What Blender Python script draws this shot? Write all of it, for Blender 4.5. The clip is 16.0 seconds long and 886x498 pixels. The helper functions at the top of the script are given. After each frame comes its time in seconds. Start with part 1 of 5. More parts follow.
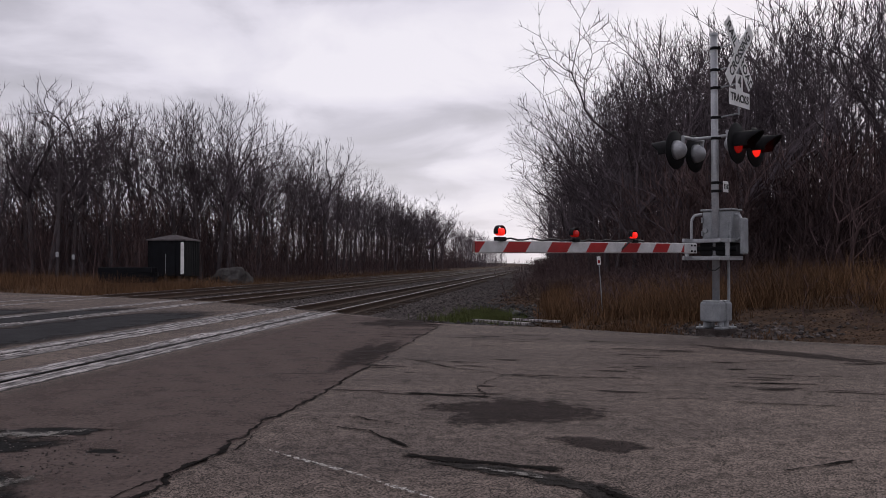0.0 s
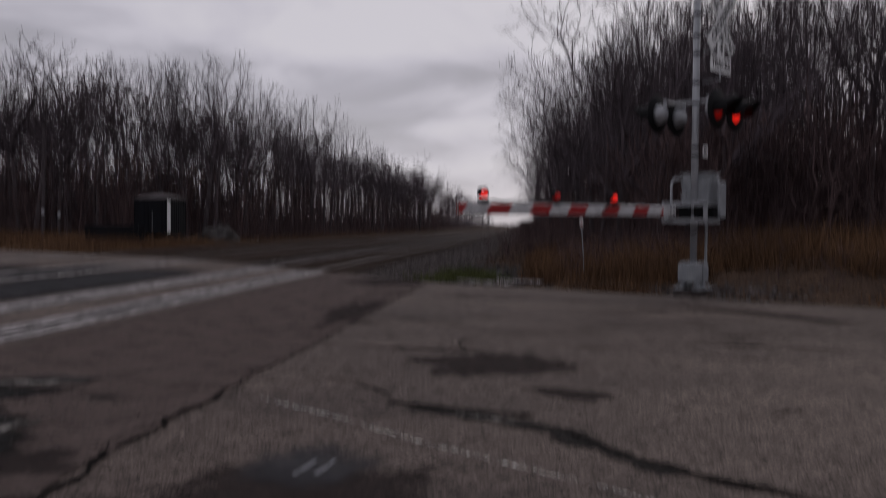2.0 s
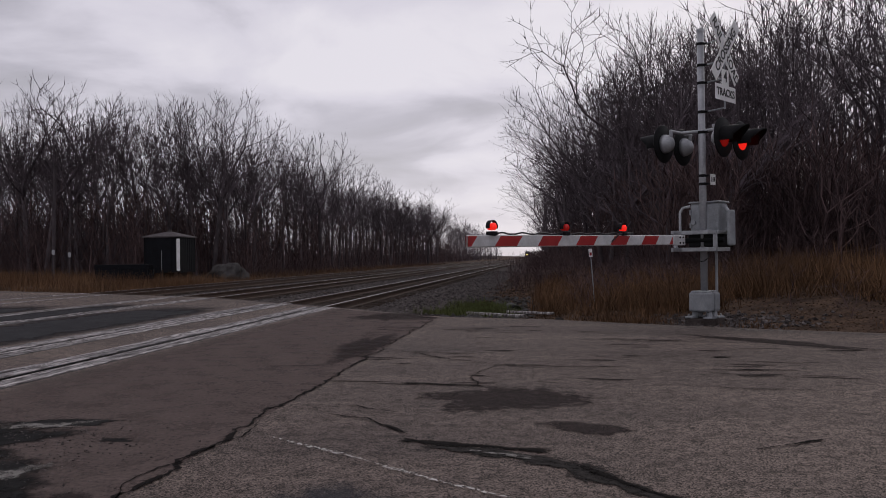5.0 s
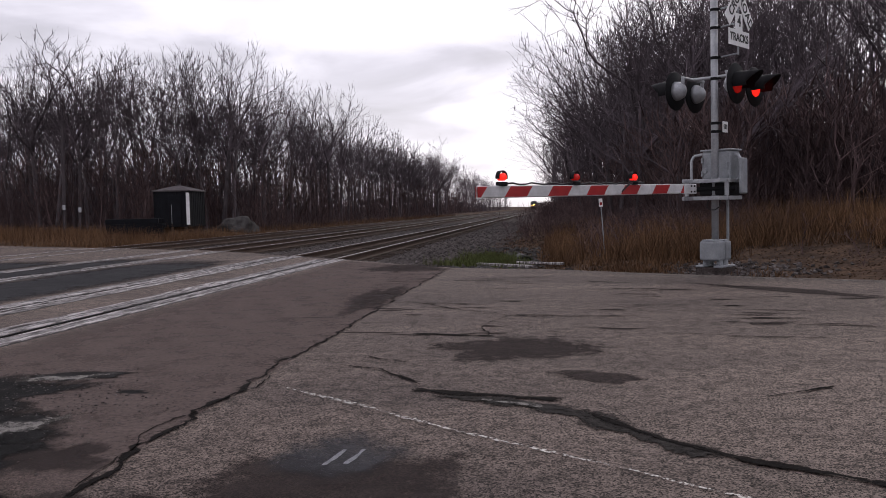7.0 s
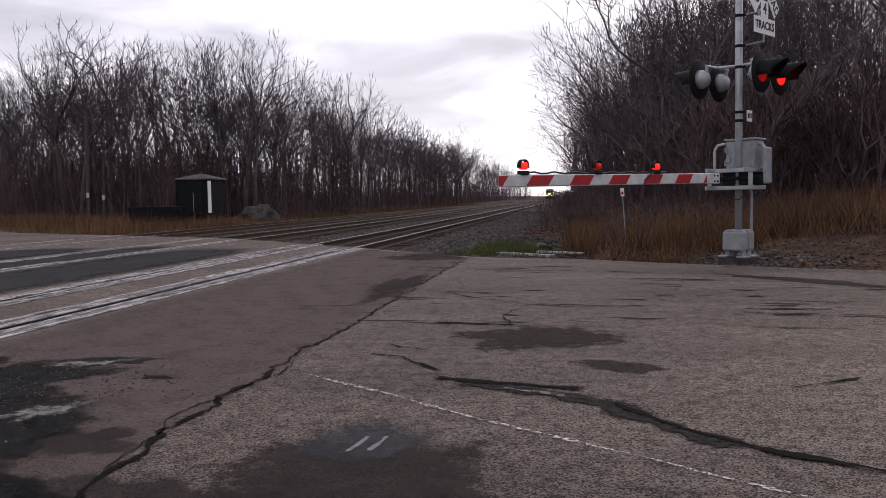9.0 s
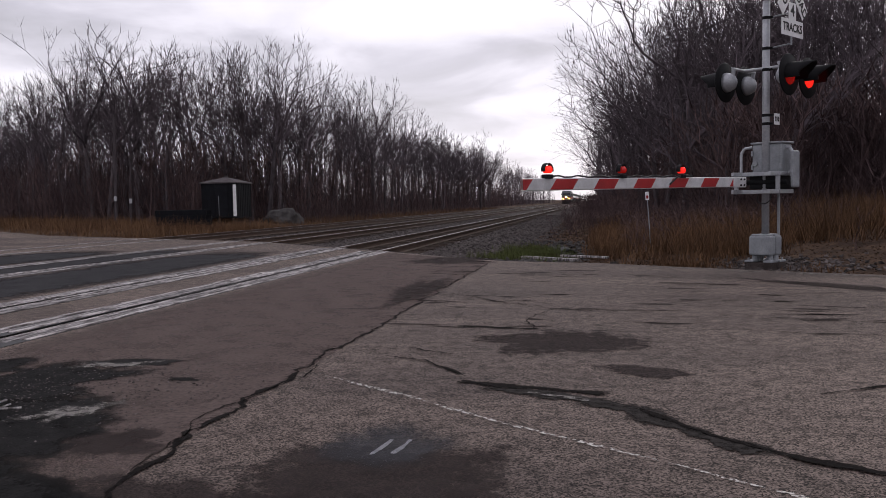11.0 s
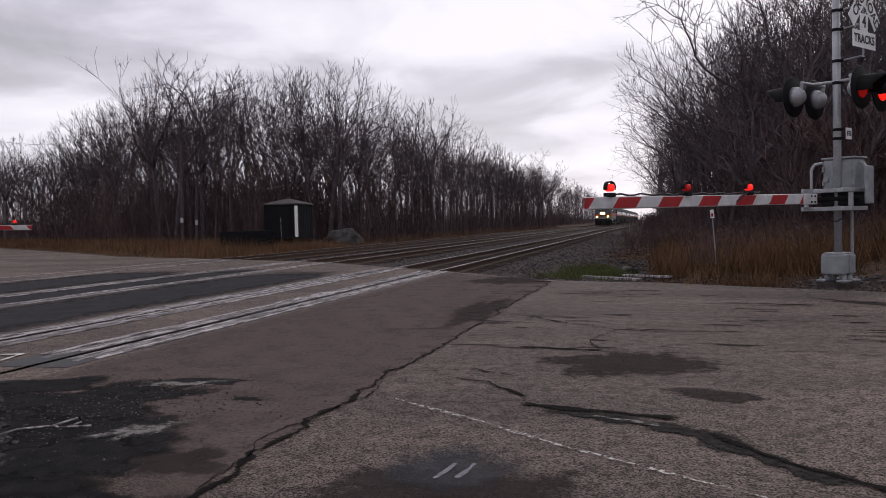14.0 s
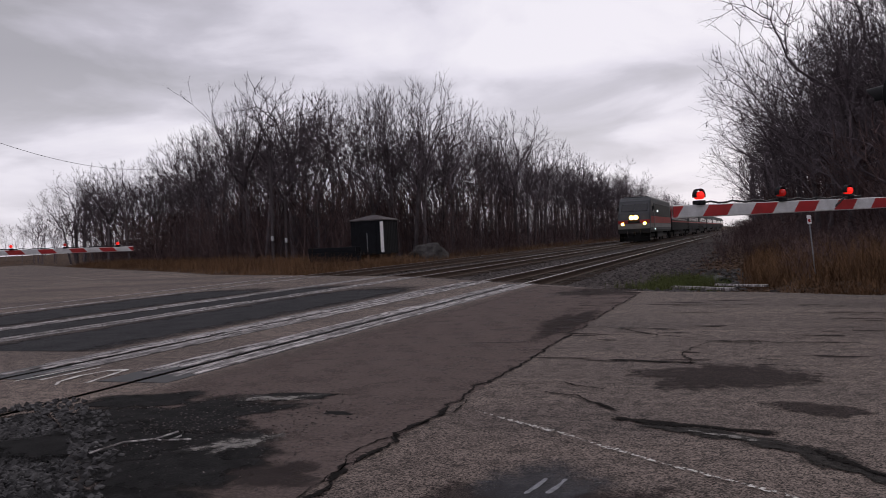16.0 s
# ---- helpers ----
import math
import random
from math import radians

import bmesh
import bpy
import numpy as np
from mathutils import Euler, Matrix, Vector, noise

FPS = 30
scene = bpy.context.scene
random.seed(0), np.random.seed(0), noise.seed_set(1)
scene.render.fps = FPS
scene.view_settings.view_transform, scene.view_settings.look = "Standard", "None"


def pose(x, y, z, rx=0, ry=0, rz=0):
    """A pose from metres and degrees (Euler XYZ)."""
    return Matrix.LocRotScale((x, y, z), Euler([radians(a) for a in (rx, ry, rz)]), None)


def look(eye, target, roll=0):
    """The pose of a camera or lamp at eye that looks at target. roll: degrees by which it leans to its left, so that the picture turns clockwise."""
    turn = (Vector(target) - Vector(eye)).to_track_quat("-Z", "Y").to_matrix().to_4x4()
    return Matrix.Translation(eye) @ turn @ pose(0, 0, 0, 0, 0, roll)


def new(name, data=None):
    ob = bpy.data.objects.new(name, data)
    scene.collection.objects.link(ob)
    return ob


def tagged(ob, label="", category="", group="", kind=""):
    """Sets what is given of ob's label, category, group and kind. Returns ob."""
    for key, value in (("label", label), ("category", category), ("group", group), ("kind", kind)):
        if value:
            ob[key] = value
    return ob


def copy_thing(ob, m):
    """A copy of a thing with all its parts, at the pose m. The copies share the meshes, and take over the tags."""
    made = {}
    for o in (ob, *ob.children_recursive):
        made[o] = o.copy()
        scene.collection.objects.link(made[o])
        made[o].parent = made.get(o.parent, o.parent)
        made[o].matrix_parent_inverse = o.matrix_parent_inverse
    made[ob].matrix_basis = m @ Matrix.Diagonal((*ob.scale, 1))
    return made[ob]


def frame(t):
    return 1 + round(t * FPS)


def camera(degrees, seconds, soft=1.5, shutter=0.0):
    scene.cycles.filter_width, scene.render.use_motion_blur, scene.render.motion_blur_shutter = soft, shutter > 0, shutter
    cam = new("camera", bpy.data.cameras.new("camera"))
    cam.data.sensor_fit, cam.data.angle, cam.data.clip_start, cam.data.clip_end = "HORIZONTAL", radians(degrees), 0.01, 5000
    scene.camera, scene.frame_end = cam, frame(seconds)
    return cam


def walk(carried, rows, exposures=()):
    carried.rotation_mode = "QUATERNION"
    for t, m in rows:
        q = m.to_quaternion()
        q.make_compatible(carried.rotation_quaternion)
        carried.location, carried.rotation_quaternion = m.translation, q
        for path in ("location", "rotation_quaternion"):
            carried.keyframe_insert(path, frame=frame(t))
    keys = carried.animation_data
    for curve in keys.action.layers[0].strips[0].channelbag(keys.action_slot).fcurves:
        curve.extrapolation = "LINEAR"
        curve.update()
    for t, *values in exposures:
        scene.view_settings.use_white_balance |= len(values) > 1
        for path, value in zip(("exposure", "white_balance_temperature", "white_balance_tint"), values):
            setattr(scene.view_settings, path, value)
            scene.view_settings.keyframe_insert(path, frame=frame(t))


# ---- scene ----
cam = camera(57.5, 16.0, soft=0.85, shutter=0.5)
PATH = [
    (0, (0.252, 0.669, 1.077), (-0.008, 2.652, 1.115), -0.1),
    (0.5, (0.257, 0.58, 1.103), (-0.011, 2.562, 1.096), -1.0),
    (1, (0.285, 0.461, 1.118), (-0.03, 2.434, 1.04), -2.4),
    (1.5, (0.288, 0.479, 1.108), (-0.052, 2.45, 1.072), -2.3),
    (1.7, (0.229, 0.513, 1.082), (-0.054, 2.487, 1.231), -0.9),
    (1.8, (0.239, 0.5, 1.076), (-0.011, 2.478, 1.238), -0.6),
    (1.9, (0.284, 0.458, 1.073), (0.051, 2.443, 1.138), 0.3),
    (2, (0.319, 0.404, 1.073), (0.091, 2.39, 1.014), 0.4),
    (2.2, (0.326, 0.356, 1.073), (0.093, 2.337, 0.918), -0.1),
    (2.4, (0.351, 0.393, 1.123), (0.107, 2.376, 1.024), -0.8),
    (2.5, (0.327, 0.382, 1.132), (0.086, 2.367, 1.165), -0.4),
    (2.6, (0.298, 0.346, 1.137), (0.067, 2.328, 1.283), 0.1),
    (3, (0.321, 0.341, 1.113), (0.088, 2.32, 1.284), 0.3),
    (3.5, (0.317, 0.372, 1.099), (0.083, 2.354, 1.232), -0.0),
    (4, (0.305, 0.402, 1.087), (0.068, 2.386, 1.182), -0.3),
    (6.5, (0.302, 0.418, 1.088), (0.037, 2.399, 1.011), -1.3),
    (7, (0.294, 0.427, 1.084), (0.021, 2.406, 0.986), -1.3),
    (7.5, (0.289, 0.425, 1.083), (0.005, 2.402, 0.969), -1.2),
    (8, (0.287, 0.417, 1.085), (-0.009, 2.391, 0.961), -1.2),
    (8.5, (0.278, 0.42, 1.082), (-0.029, 2.392, 0.956), -1.1),
    (9, (0.277, 0.419, 1.082), (-0.044, 2.389, 0.958), -1.1),
    (11.5, (0.269, 0.421, 1.081), (-0.122, 2.379, 0.969), -1.1),
    (12, (0.266, 0.431, 1.081), (-0.14, 2.387, 0.971), -1.2),
    (12.5, (0.259, 0.442, 1.081), (-0.167, 2.394, 0.979), -1.2),
    (13, (0.25, 0.452, 1.081), (-0.201, 2.398, 0.993), -1.2),
    (13.5, (0.244, 0.46, 1.081), (-0.237, 2.4, 1.007), -1.2),
    (14, (0.239, 0.465, 1.08), (-0.279, 2.396, 1.018), -1.4),
    (14.5, (0.238, 0.473, 1.081), (-0.322, 2.393, 1.031), -1.7),
    (15, (0.231, 0.486, 1.082), (-0.376, 2.391, 1.041), -2.0),
    (15.5, (0.232, 0.481, 1.084), (-0.427, 2.369, 1.053), -2.3),
    (16, (0.236, 0.463, 1.084), (-0.48, 2.33, 1.062), -2.7),
]
EXPOSURES = [(t, stops, 6500, 14) for t, stops in ((0.0, 0.15), (0.5, 0.05), (1.0, 0.1), (1.5, 0.3), (2.0, -0.4), (2.2, -0.5), (2.5, 0.35), (2.7, 0.05), (3.0, -0.2), (3.5, -0.45), (4.0, -0.38), (6.5, 0.48), (9.0, 0.6), (11.5, 0.42), (12.5, 0.44), (16.0, 0.17))]
walk(cam, [(t, look(eye, target, roll)) for t, eye, target, roll in PATH], EXPOSURES)

# ---- light: overcast sky with a soft, low sun behind the clouds ----
world = bpy.data.worlds.new("overcast_sky")
scene.world = world
world.use_nodes = True
wn, wl = world.node_tree.nodes, world.node_tree.links
wn.clear()


def wnode(kind, **values):
    n = wn.new(kind)
    for key, value in values.items():
        n.inputs[key].default_value = value
    return n


w_out = wn.new("ShaderNodeOutputWorld")
w_bg = wnode("ShaderNodeBackground", Strength=1.0)
w_sky = wn.new("ShaderNodeTexSky")
w_sky.sky_type, w_sky.sun_disc = "NISHITA", False
w_sky.sun_elevation, w_sky.sun_rotation = radians(24), radians(20)
w_dim = wn.new("ShaderNodeVectorMath")
w_dim.operation = "SCALE"
w_dim.inputs["Scale"].default_value = 0.07
w_co = wn.new("ShaderNodeTexCoord")
w_sep = wn.new("ShaderNodeSeparateXYZ")
# clouds lie on a flat layer: direction divided by its height over the horizon
w_h = wn.new("ShaderNodeMath")
w_h.operation = "MAXIMUM"
w_h.inputs[1].default_value = 0.0
w_add = wn.new("ShaderNodeMath")
w_add.operation = "ADD"
w_add.inputs[1].default_value = 0.16
w_inv = wn.new("ShaderNodeMath")
w_inv.operation = "DIVIDE"
w_inv.inputs[0].default_value = 1.0
w_flat = wn.new("ShaderNodeVectorMath")
w_flat.operation = "SCALE"
w_map = wn.new("ShaderNodeMapping")
w_map.inputs["Location"].default_value = (1.7, 0.4, 3.1)
w_map.inputs["Scale"].default_value = (1.0, 1.0, 0.3)
w_n1 = wnode("ShaderNodeTexNoise", Scale=1.35, Detail=6.0, Roughness=0.5, Distortion=0.3)
w_n2 = wnode("ShaderNodeTexNoise", Scale=0.45, Detail=2.0, Roughness=0.5)
w_mix = wn.new("ShaderNodeMath")
w_mix.operation = "MULTIPLY_ADD"
w_mix.inputs[1].default_value = 0.62
w_half = wn.new("ShaderNodeMath")
w_half.operation = "MULTIPLY"
w_half.inputs[1].default_value = 0.42
w_ramp = wn.new("ShaderNodeValToRGB")
ramp = w_ramp.color_ramp
ramp.elements[0].position, ramp.elements[0].color = 0.42, (0.37, 0.365, 0.395, 1)
ramp.elements[1].position, ramp.elements[1].color = 0.635, (0.80, 0.785, 0.83, 1)
e = ramp.elements.new(0.50)
e.color = (0.50, 0.49, 0.545, 1)
e = ramp.elements.new(0.565)
e.color = (0.70, 0.685, 0.75, 1)
w_glow = wn.new("ShaderNodeMapRange")
w_glow.inputs["From Min"].default_value, w_glow.inputs["From Max"].default_value = 0.0, 0.22
w_glow.inputs["To Min"].default_value, w_glow.inputs["To Max"].default_value = 0.65, 0.0
w_hor = wn.new("ShaderNodeMixRGB")
w_hor.inputs["Color2"].default_value = (0.80, 0.78, 0.83, 1)
w_sum = wn.new("ShaderNodeMixRGB")
w_sum.inputs["Fac"].default_value = 0.93
wl.new(w_co.outputs["Generated"], w_sep.inputs[0])
wl.new(w_sep.outputs["Z"], w_h.inputs[0])
wl.new(w_h.outputs[0], w_add.inputs[0])
wl.new(w_add.outputs[0], w_inv.inputs[1])
wl.new(w_co.outputs["Generated"], w_flat.inputs[0])
wl.new(w_inv.outputs[0], w_flat.inputs["Scale"])
wl.new(w_flat.outputs[0], w_map.inputs["Vector"])
wl.new(w_map.outputs[0], w_n1.inputs["Vector"])
wl.new(w_map.outputs[0], w_n2.inputs["Vector"])
wl.new(w_n2.outputs["Fac"], w_half.inputs[0])
wl.new(w_n1.outputs["Fac"], w_mix.inputs[0])
wl.new(w_half.outputs[0], w_mix.inputs[2])
wl.new(w_mix.outputs[0], w_ramp.inputs["Fac"])
wl.new(w_h.outputs[0], w_glow.inputs["Value"])
wl.new(w_glow.outputs[0], w_hor.inputs["Fac"])
wl.new(w_ramp.outputs["Color"], w_hor.inputs["Color1"])
wl.new(w_sky.outputs[0], w_dim.inputs[0])
wl.new(w_dim.outputs[0], w_sum.inputs["Color1"])
wl.new(w_hor.outputs["Color"], w_sum.inputs["Color2"])
# an overcast sky is brighter overhead than near the horizon
w_top = wn.new("ShaderNodeMapRange")
w_top.inputs["From Min"].default_value, w_top.inputs["From Max"].default_value = 0.30, 0.9
w_top.inputs["To Min"].default_value, w_top.inputs["To Max"].default_value = 1.0, 1.5
w_lift = wn.new("ShaderNodeVectorMath")
w_lift.operation = "SCALE"
wl.new(w_h.outputs[0], w_top.inputs["Value"])
wl.new(w_sum.outputs["Color"], w_lift.inputs[0])
wl.new(w_top.outputs[0], w_lift.inputs["Scale"])
wl.new(w_lift.outputs[0], w_bg.inputs["Color"])
wl.new(w_bg.outputs[0], w_out.inputs["Surface"])

sun = new("sun", bpy.data.lights.new("sun", "SUN"))
sun.data.energy, sun.data.angle, sun.data.color = 0.5, radians(25), (1.0, 0.95, 0.88)
sun.matrix_world = look((20, 55, 30), (0, 0, 0))


# ---- materials ----
def material(name, base, dark=None, scale=8.0, rough=0.8, metal=0.0, bump=0.0, bump_scale=None, fine=0.0, island=0.0, random_ob=0.0, detail=6.0, low=0.35, high=0.65, glow=None, power=0.0, spec=0.4, stretch=(1, 1, 1)):
    """A surface of two colours mixed by coarse noise, with fine grain and relief."""
    m = bpy.data.materials.new(name)
    m.use_nodes = True
    nt = m.node_tree
    n, l = nt.nodes, nt.links
    b = n["Principled BSDF"]
    b.inputs["Roughness"].default_value, b.inputs["Metallic"].default_value = rough, metal
    b.inputs["Specular IOR Level"].default_value = spec
    if rough >= 0.9:
        b.inputs["Specular IOR Level"].default_value = 0.06
    dark = dark or tuple(v * 0.6 for v in base)
    co = n.new("ShaderNodeTexCoord")
    mp = n.new("ShaderNodeMapping")
    mp.inputs["Scale"].default_value = stretch
    l.new(co.outputs["Object"], mp.inputs["Vector"])
    no = n.new("ShaderNodeTexNoise")
    no.inputs["Scale"].default_value, no.inputs["Detail"].default_value = scale, detail
    no.inputs["Roughness"].default_value = 0.62
    l.new(mp.outputs[0], no.inputs["Vector"])
    rp = n.new("ShaderNodeValToRGB")
    rp.color_ramp.elements[0].position, rp.color_ramp.elements[0].color = low, (*dark, 1)
    rp.color_ramp.elements[1].position, rp.color_ramp.elements[1].color = high, (*base, 1)
    l.new(no.outputs["Fac"], rp.inputs["Fac"])
    col = rp.outputs["Color"]
    if fine:
        n2 = n.new("ShaderNodeTexNoise")
        n2.inputs["Scale"].default_value, n2.inputs["Detail"].default_value = scale * 11, 3.0
        l.new(mp.outputs[0], n2.inputs["Vector"])
        mr = n.new("ShaderNodeMapRange")
        mr.inputs["From Min"].default_value, mr.inputs["From Max"].default_value = 0.3, 0.7
        mr.inputs["To Min"].default_value, mr.inputs["To Max"].default_value = 1 - fine, 1 + fine
        l.new(n2.outputs["Fac"], mr.inputs["Value"])
        mu = n.new("ShaderNodeVectorMath")
        mu.operation = "SCALE"
        l.new(col, mu.inputs[0])
        l.new(mr.outputs[0], mu.inputs["Scale"])
        col = mu.outputs[0]
    if island or random_ob:
        if island:
            src = n.new("ShaderNodeNewGeometry").outputs["Random Per Island"]
        else:
            src = n.new("ShaderNodeObjectInfo").outputs["Random"]
        amount = island or random_ob
        mr = n.new("ShaderNodeMapRange")
        mr.inputs["To Min"].default_value, mr.inputs["To Max"].default_value = 1 - amount, 1 + amount
        l.new(src, mr.inputs["Value"])
        mu = n.new("ShaderNodeVectorMath")
        mu.operation = "SCALE"
        l.new(col, mu.inputs[0])
        l.new(mr.outputs[0], mu.inputs["Scale"])
        col = mu.outputs[0]
    l.new(col, b.inputs["Base Color"])
    if bump:
        n3 = n.new("ShaderNodeTexNoise")
        n3.inputs["Scale"].default_value, n3.inputs["Detail"].default_value = bump_scale or scale * 6, 6.0
        l.new(mp.outputs[0], n3.inputs["Vector"])
        bu = n.new("ShaderNodeBump")
        bu.inputs["Strength"].default_value, bu.inputs["Distance"].default_value = bump, 0.02
        l.new(n3.outputs["Fac"], bu.inputs["Height"])
        l.new(bu.outputs[0], b.inputs["Normal"])
    if glow:
        b.inputs["Emission Color"].default_value, b.inputs["Emission Strength"].default_value = (*glow, 1), power
    return m


def asphalt_material(name, base, dark, grain=0.45, rough=0.75):
    """Worn asphalt: stone grain at two sizes, broad stains along the road, fine relief."""
    m = bpy.data.materials.new(name)
    m.use_nodes = True
    n, l = m.node_tree.nodes, m.node_tree.links
    b = n["Principled BSDF"]
    b.inputs["Specular IOR Level"].default_value = 0.07
    co = n.new("ShaderNodeTexCoord")
    mp = n.new("ShaderNodeMapping")
    mp.inputs["Rotation"].default_value = (0, 0, radians(37))
    mp.inputs["Scale"].default_value = (0.35, 1.0, 1.0)
    l.new(co.outputs["Object"], mp.inputs["Vector"])
    broad = n.new("ShaderNodeTexNoise")
    broad.inputs["Scale"].default_value, broad.inputs["Detail"].default_value = 0.55, 7.0
    broad.inputs["Roughness"].default_value = 0.6
    l.new(mp.outputs[0], broad.inputs["Vector"])
    rp = n.new("ShaderNodeValToRGB")
    rp.color_ramp.elements[0].position, rp.color_ramp.elements[0].color = 0.34, (*dark, 1)
    rp.color_ramp.elements[1].position, rp.color_ramp.elements[1].color = 0.62, (*base, 1)
    l.new(broad.outputs["Fac"], rp.inputs["Fac"])
    grit = n.new("ShaderNodeTexVoronoi")
    grit.inputs["Scale"].default_value = 140.0
    l.new(co.outputs["Object"], grit.inputs["Vector"])
    fine = n.new("ShaderNodeTexNoise")
    fine.inputs["Scale"].default_value, fine.inputs["Detail"].default_value = 9.0, 4.0
    l.new(co.outputs["Object"], fine.inputs["Vector"])
    bw = n.new("ShaderNodeSeparateColor")
    l.new(grit.outputs["Color"], bw.inputs[0])
    mix = n.new("ShaderNodeMath")
    mix.operation = "MULTIPLY"
    l.new(bw.outputs[0], mix.inputs[0])
    l.new(fine.outputs["Fac"], mix.inputs[1])
    mr = n.new("ShaderNodeMapRange")
    mr.inputs["From Min"].default_value, mr.inputs["From Max"].default_value = 0.07, 0.42
    mr.inputs["To Min"].default_value, mr.inputs["To Max"].default_value = 1 - grain, 1 + grain
    l.new(mix.outputs[0], mr.inputs["Value"])
    mu = n.new("ShaderNodeVectorMath")
    mu.operation = "SCALE"
    l.new(rp.outputs["Color"], mu.inputs[0])
    l.new(mr.outputs[0], mu.inputs["Scale"])
    l.new(mu.outputs[0], b.inputs["Base Color"])
    rr = n.new("ShaderNodeMapRange")
    rr.inputs["To Min"].default_value, rr.inputs["To Max"].default_value = rough - 0.12, rough + 0.1
    l.new(broad.outputs["Fac"], rr.inputs["Value"])
    l.new(rr.outputs[0], b.inputs["Roughness"])
    # sparse dark pits and pale stones
    pit = n.new("ShaderNodeTexNoise")
    pit.inputs["Scale"].default_value, pit.inputs["Detail"].default_value = 30.0, 6.0
    pit.inputs["Roughness"].default_value = 0.78
    l.new(co.outputs["Object"], pit.inputs["Vector"])
    pr = n.new("ShaderNodeMapRange")
    pr.inputs["From Min"].default_value, pr.inputs["From Max"].default_value = 0.36, 0.47
    pr.inputs["To Min"].default_value, pr.inputs["To Max"].default_value = 0.35, 1.0
    l.new(pit.outputs["Fac"], pr.inputs["Value"])
    m2 = n.new("ShaderNodeVectorMath")
    m2.operation = "SCALE"
    l.new(mu.outputs[0], m2.inputs[0])
    l.new(pr.outputs[0], m2.inputs["Scale"])
    l.new(m2.outputs[0], b.inputs["Base Color"])
    bu = n.new("ShaderNodeBump")
    bu.inputs["Strength"].default_value, bu.inputs["Distance"].default_value = 0.7, 0.006
    l.new(mix.outputs[0], bu.inputs["Height"])
    l.new(bu.outputs[0], b.inputs["Normal"])
    return m


def stain_material(name, base, dark, rough=0.7, scale=9.0, bite=0.5, grain=0.4, soft=0.3, less=0.0, cover=1.0):
    """A patch that frays out: its vertices carry 'fade', 1 inside and 0 at the rim."""
    m = material(name, base, dark, scale=scale, rough=rough, bump=0.6, bump_scale=60, fine=grain, spec=0.03)
    n, l = m.node_tree.nodes, m.node_tree.links
    b, out = n["Principled BSDF"], n["Material Output"]
    at = n.new("ShaderNodeAttribute")
    at.attribute_name = "fade"
    co = n.new("ShaderNodeTexCoord")
    no = n.new("ShaderNodeTexNoise")
    no.inputs["Scale"].default_value, no.inputs["Detail"].default_value = scale, 8.0
    no.inputs["Roughness"].default_value = 0.7
    l.new(co.outputs["Object"], no.inputs["Vector"])
    ad = n.new("ShaderNodeMath")
    ad.operation = "MULTIPLY_ADD"
    ad.inputs[1].default_value = bite * 2
    ad.inputs[2].default_value = -bite - less
    l.new(no.outputs["Fac"], ad.inputs[0])
    su = n.new("ShaderNodeMath")
    su.operation = "ADD"
    l.new(ad.outputs[0], su.inputs[0])
    l.new(at.outputs["Fac"], su.inputs[1])
    mr = n.new("ShaderNodeMapRange")
    mr.inputs["From Min"].default_value, mr.inputs["From Max"].default_value = 0.5 - soft / 2, 0.5 + soft / 2
    mr.inputs["To Max"].default_value = cover
    l.new(su.outputs[0], mr.inputs["Value"])
    tr = n.new("ShaderNodeBsdfTransparent")
    mx = n.new("ShaderNodeMixShader")
    l.new(mr.outputs[0], mx.inputs[0])
    l.new(tr.outputs[0], mx.inputs[1])
    l.new(b.outputs[0], mx.inputs[2])
    l.new(mx.outputs[0], out.inputs["Surface"])
    return m


ASPHALT = asphalt_material("old_asphalt", (0.152, 0.120, 0.103), (0.072, 0.056, 0.050), 0.85)
ASPHALT_DARK = stain_material("dark_asphalt", (0.036, 0.035, 0.037), (0.020, 0.020, 0.022), scale=2.2, bite=0.3, grain=0.3, soft=0.35)
STAIN = stain_material("damp_asphalt", (0.050, 0.040, 0.038), (0.028, 0.022, 0.021), rough=0.85, scale=7.0, bite=1.0, soft=0.32, cover=0.72)
BROKEN = stain_material("broken_asphalt", (0.020, 0.019, 0.019), (0.006, 0.006, 0.006), rough=0.95, scale=7.0, bite=0.45, soft=0.3)
# cracks are flat strips; the shade inside them is put into this near-black colour
CRACK = stain_material("crack_shadow", (0.012, 0.010, 0.009), (0.006, 0.005, 0.005), rough=1.0, scale=38.0, bite=1.1, soft=0.35)
SEAM = stain_material("crumbled_seam", (0.040, 0.036, 0.033), (0.010, 0.009, 0.009), rough=0.95, scale=20.0, bite=1.5, soft=0.45, grain=0.7)
SMOOTH = stain_material("smoother_asphalt", (0.128, 0.099, 0.090), (0.094, 0.072, 0.066), rough=0.8, scale=3.0, bite=0.25, soft=0.6, grain=0.3, cover=0.8)
DAMP = stain_material("damp_blue_asphalt", (0.062, 0.062, 0.068), (0.034, 0.033, 0.037), rough=0.55, scale=9.0, bite=0.7, soft=0.5, grain=0.6, cover=0.7)
MARK = stain_material("grey_paint_mark", (0.24, 0.24, 0.25), (0.16, 0.16, 0.17), rough=0.7, scale=20.0, bite=0.4, soft=0.3)
PALE = stain_material("dusty_asphalt", (0.20, 0.188, 0.175), (0.12, 0.112, 0.105), rough=0.8, scale=12.0, bite=1.3, soft=0.5, less=0.25)
LINE = stain_material("worn_road_paint", (0.58, 0.56, 0.52), (0.34, 0.32, 0.30), rough=0.7, scale=45.0, bite=2.4, soft=0.3, less=0.42)
PAINT = stain_material("white_survey_paint", (0.62, 0.60, 0.57), (0.45, 0.43, 0.40), rough=0.7, scale=24.0, bite=0.6, soft=0.3)
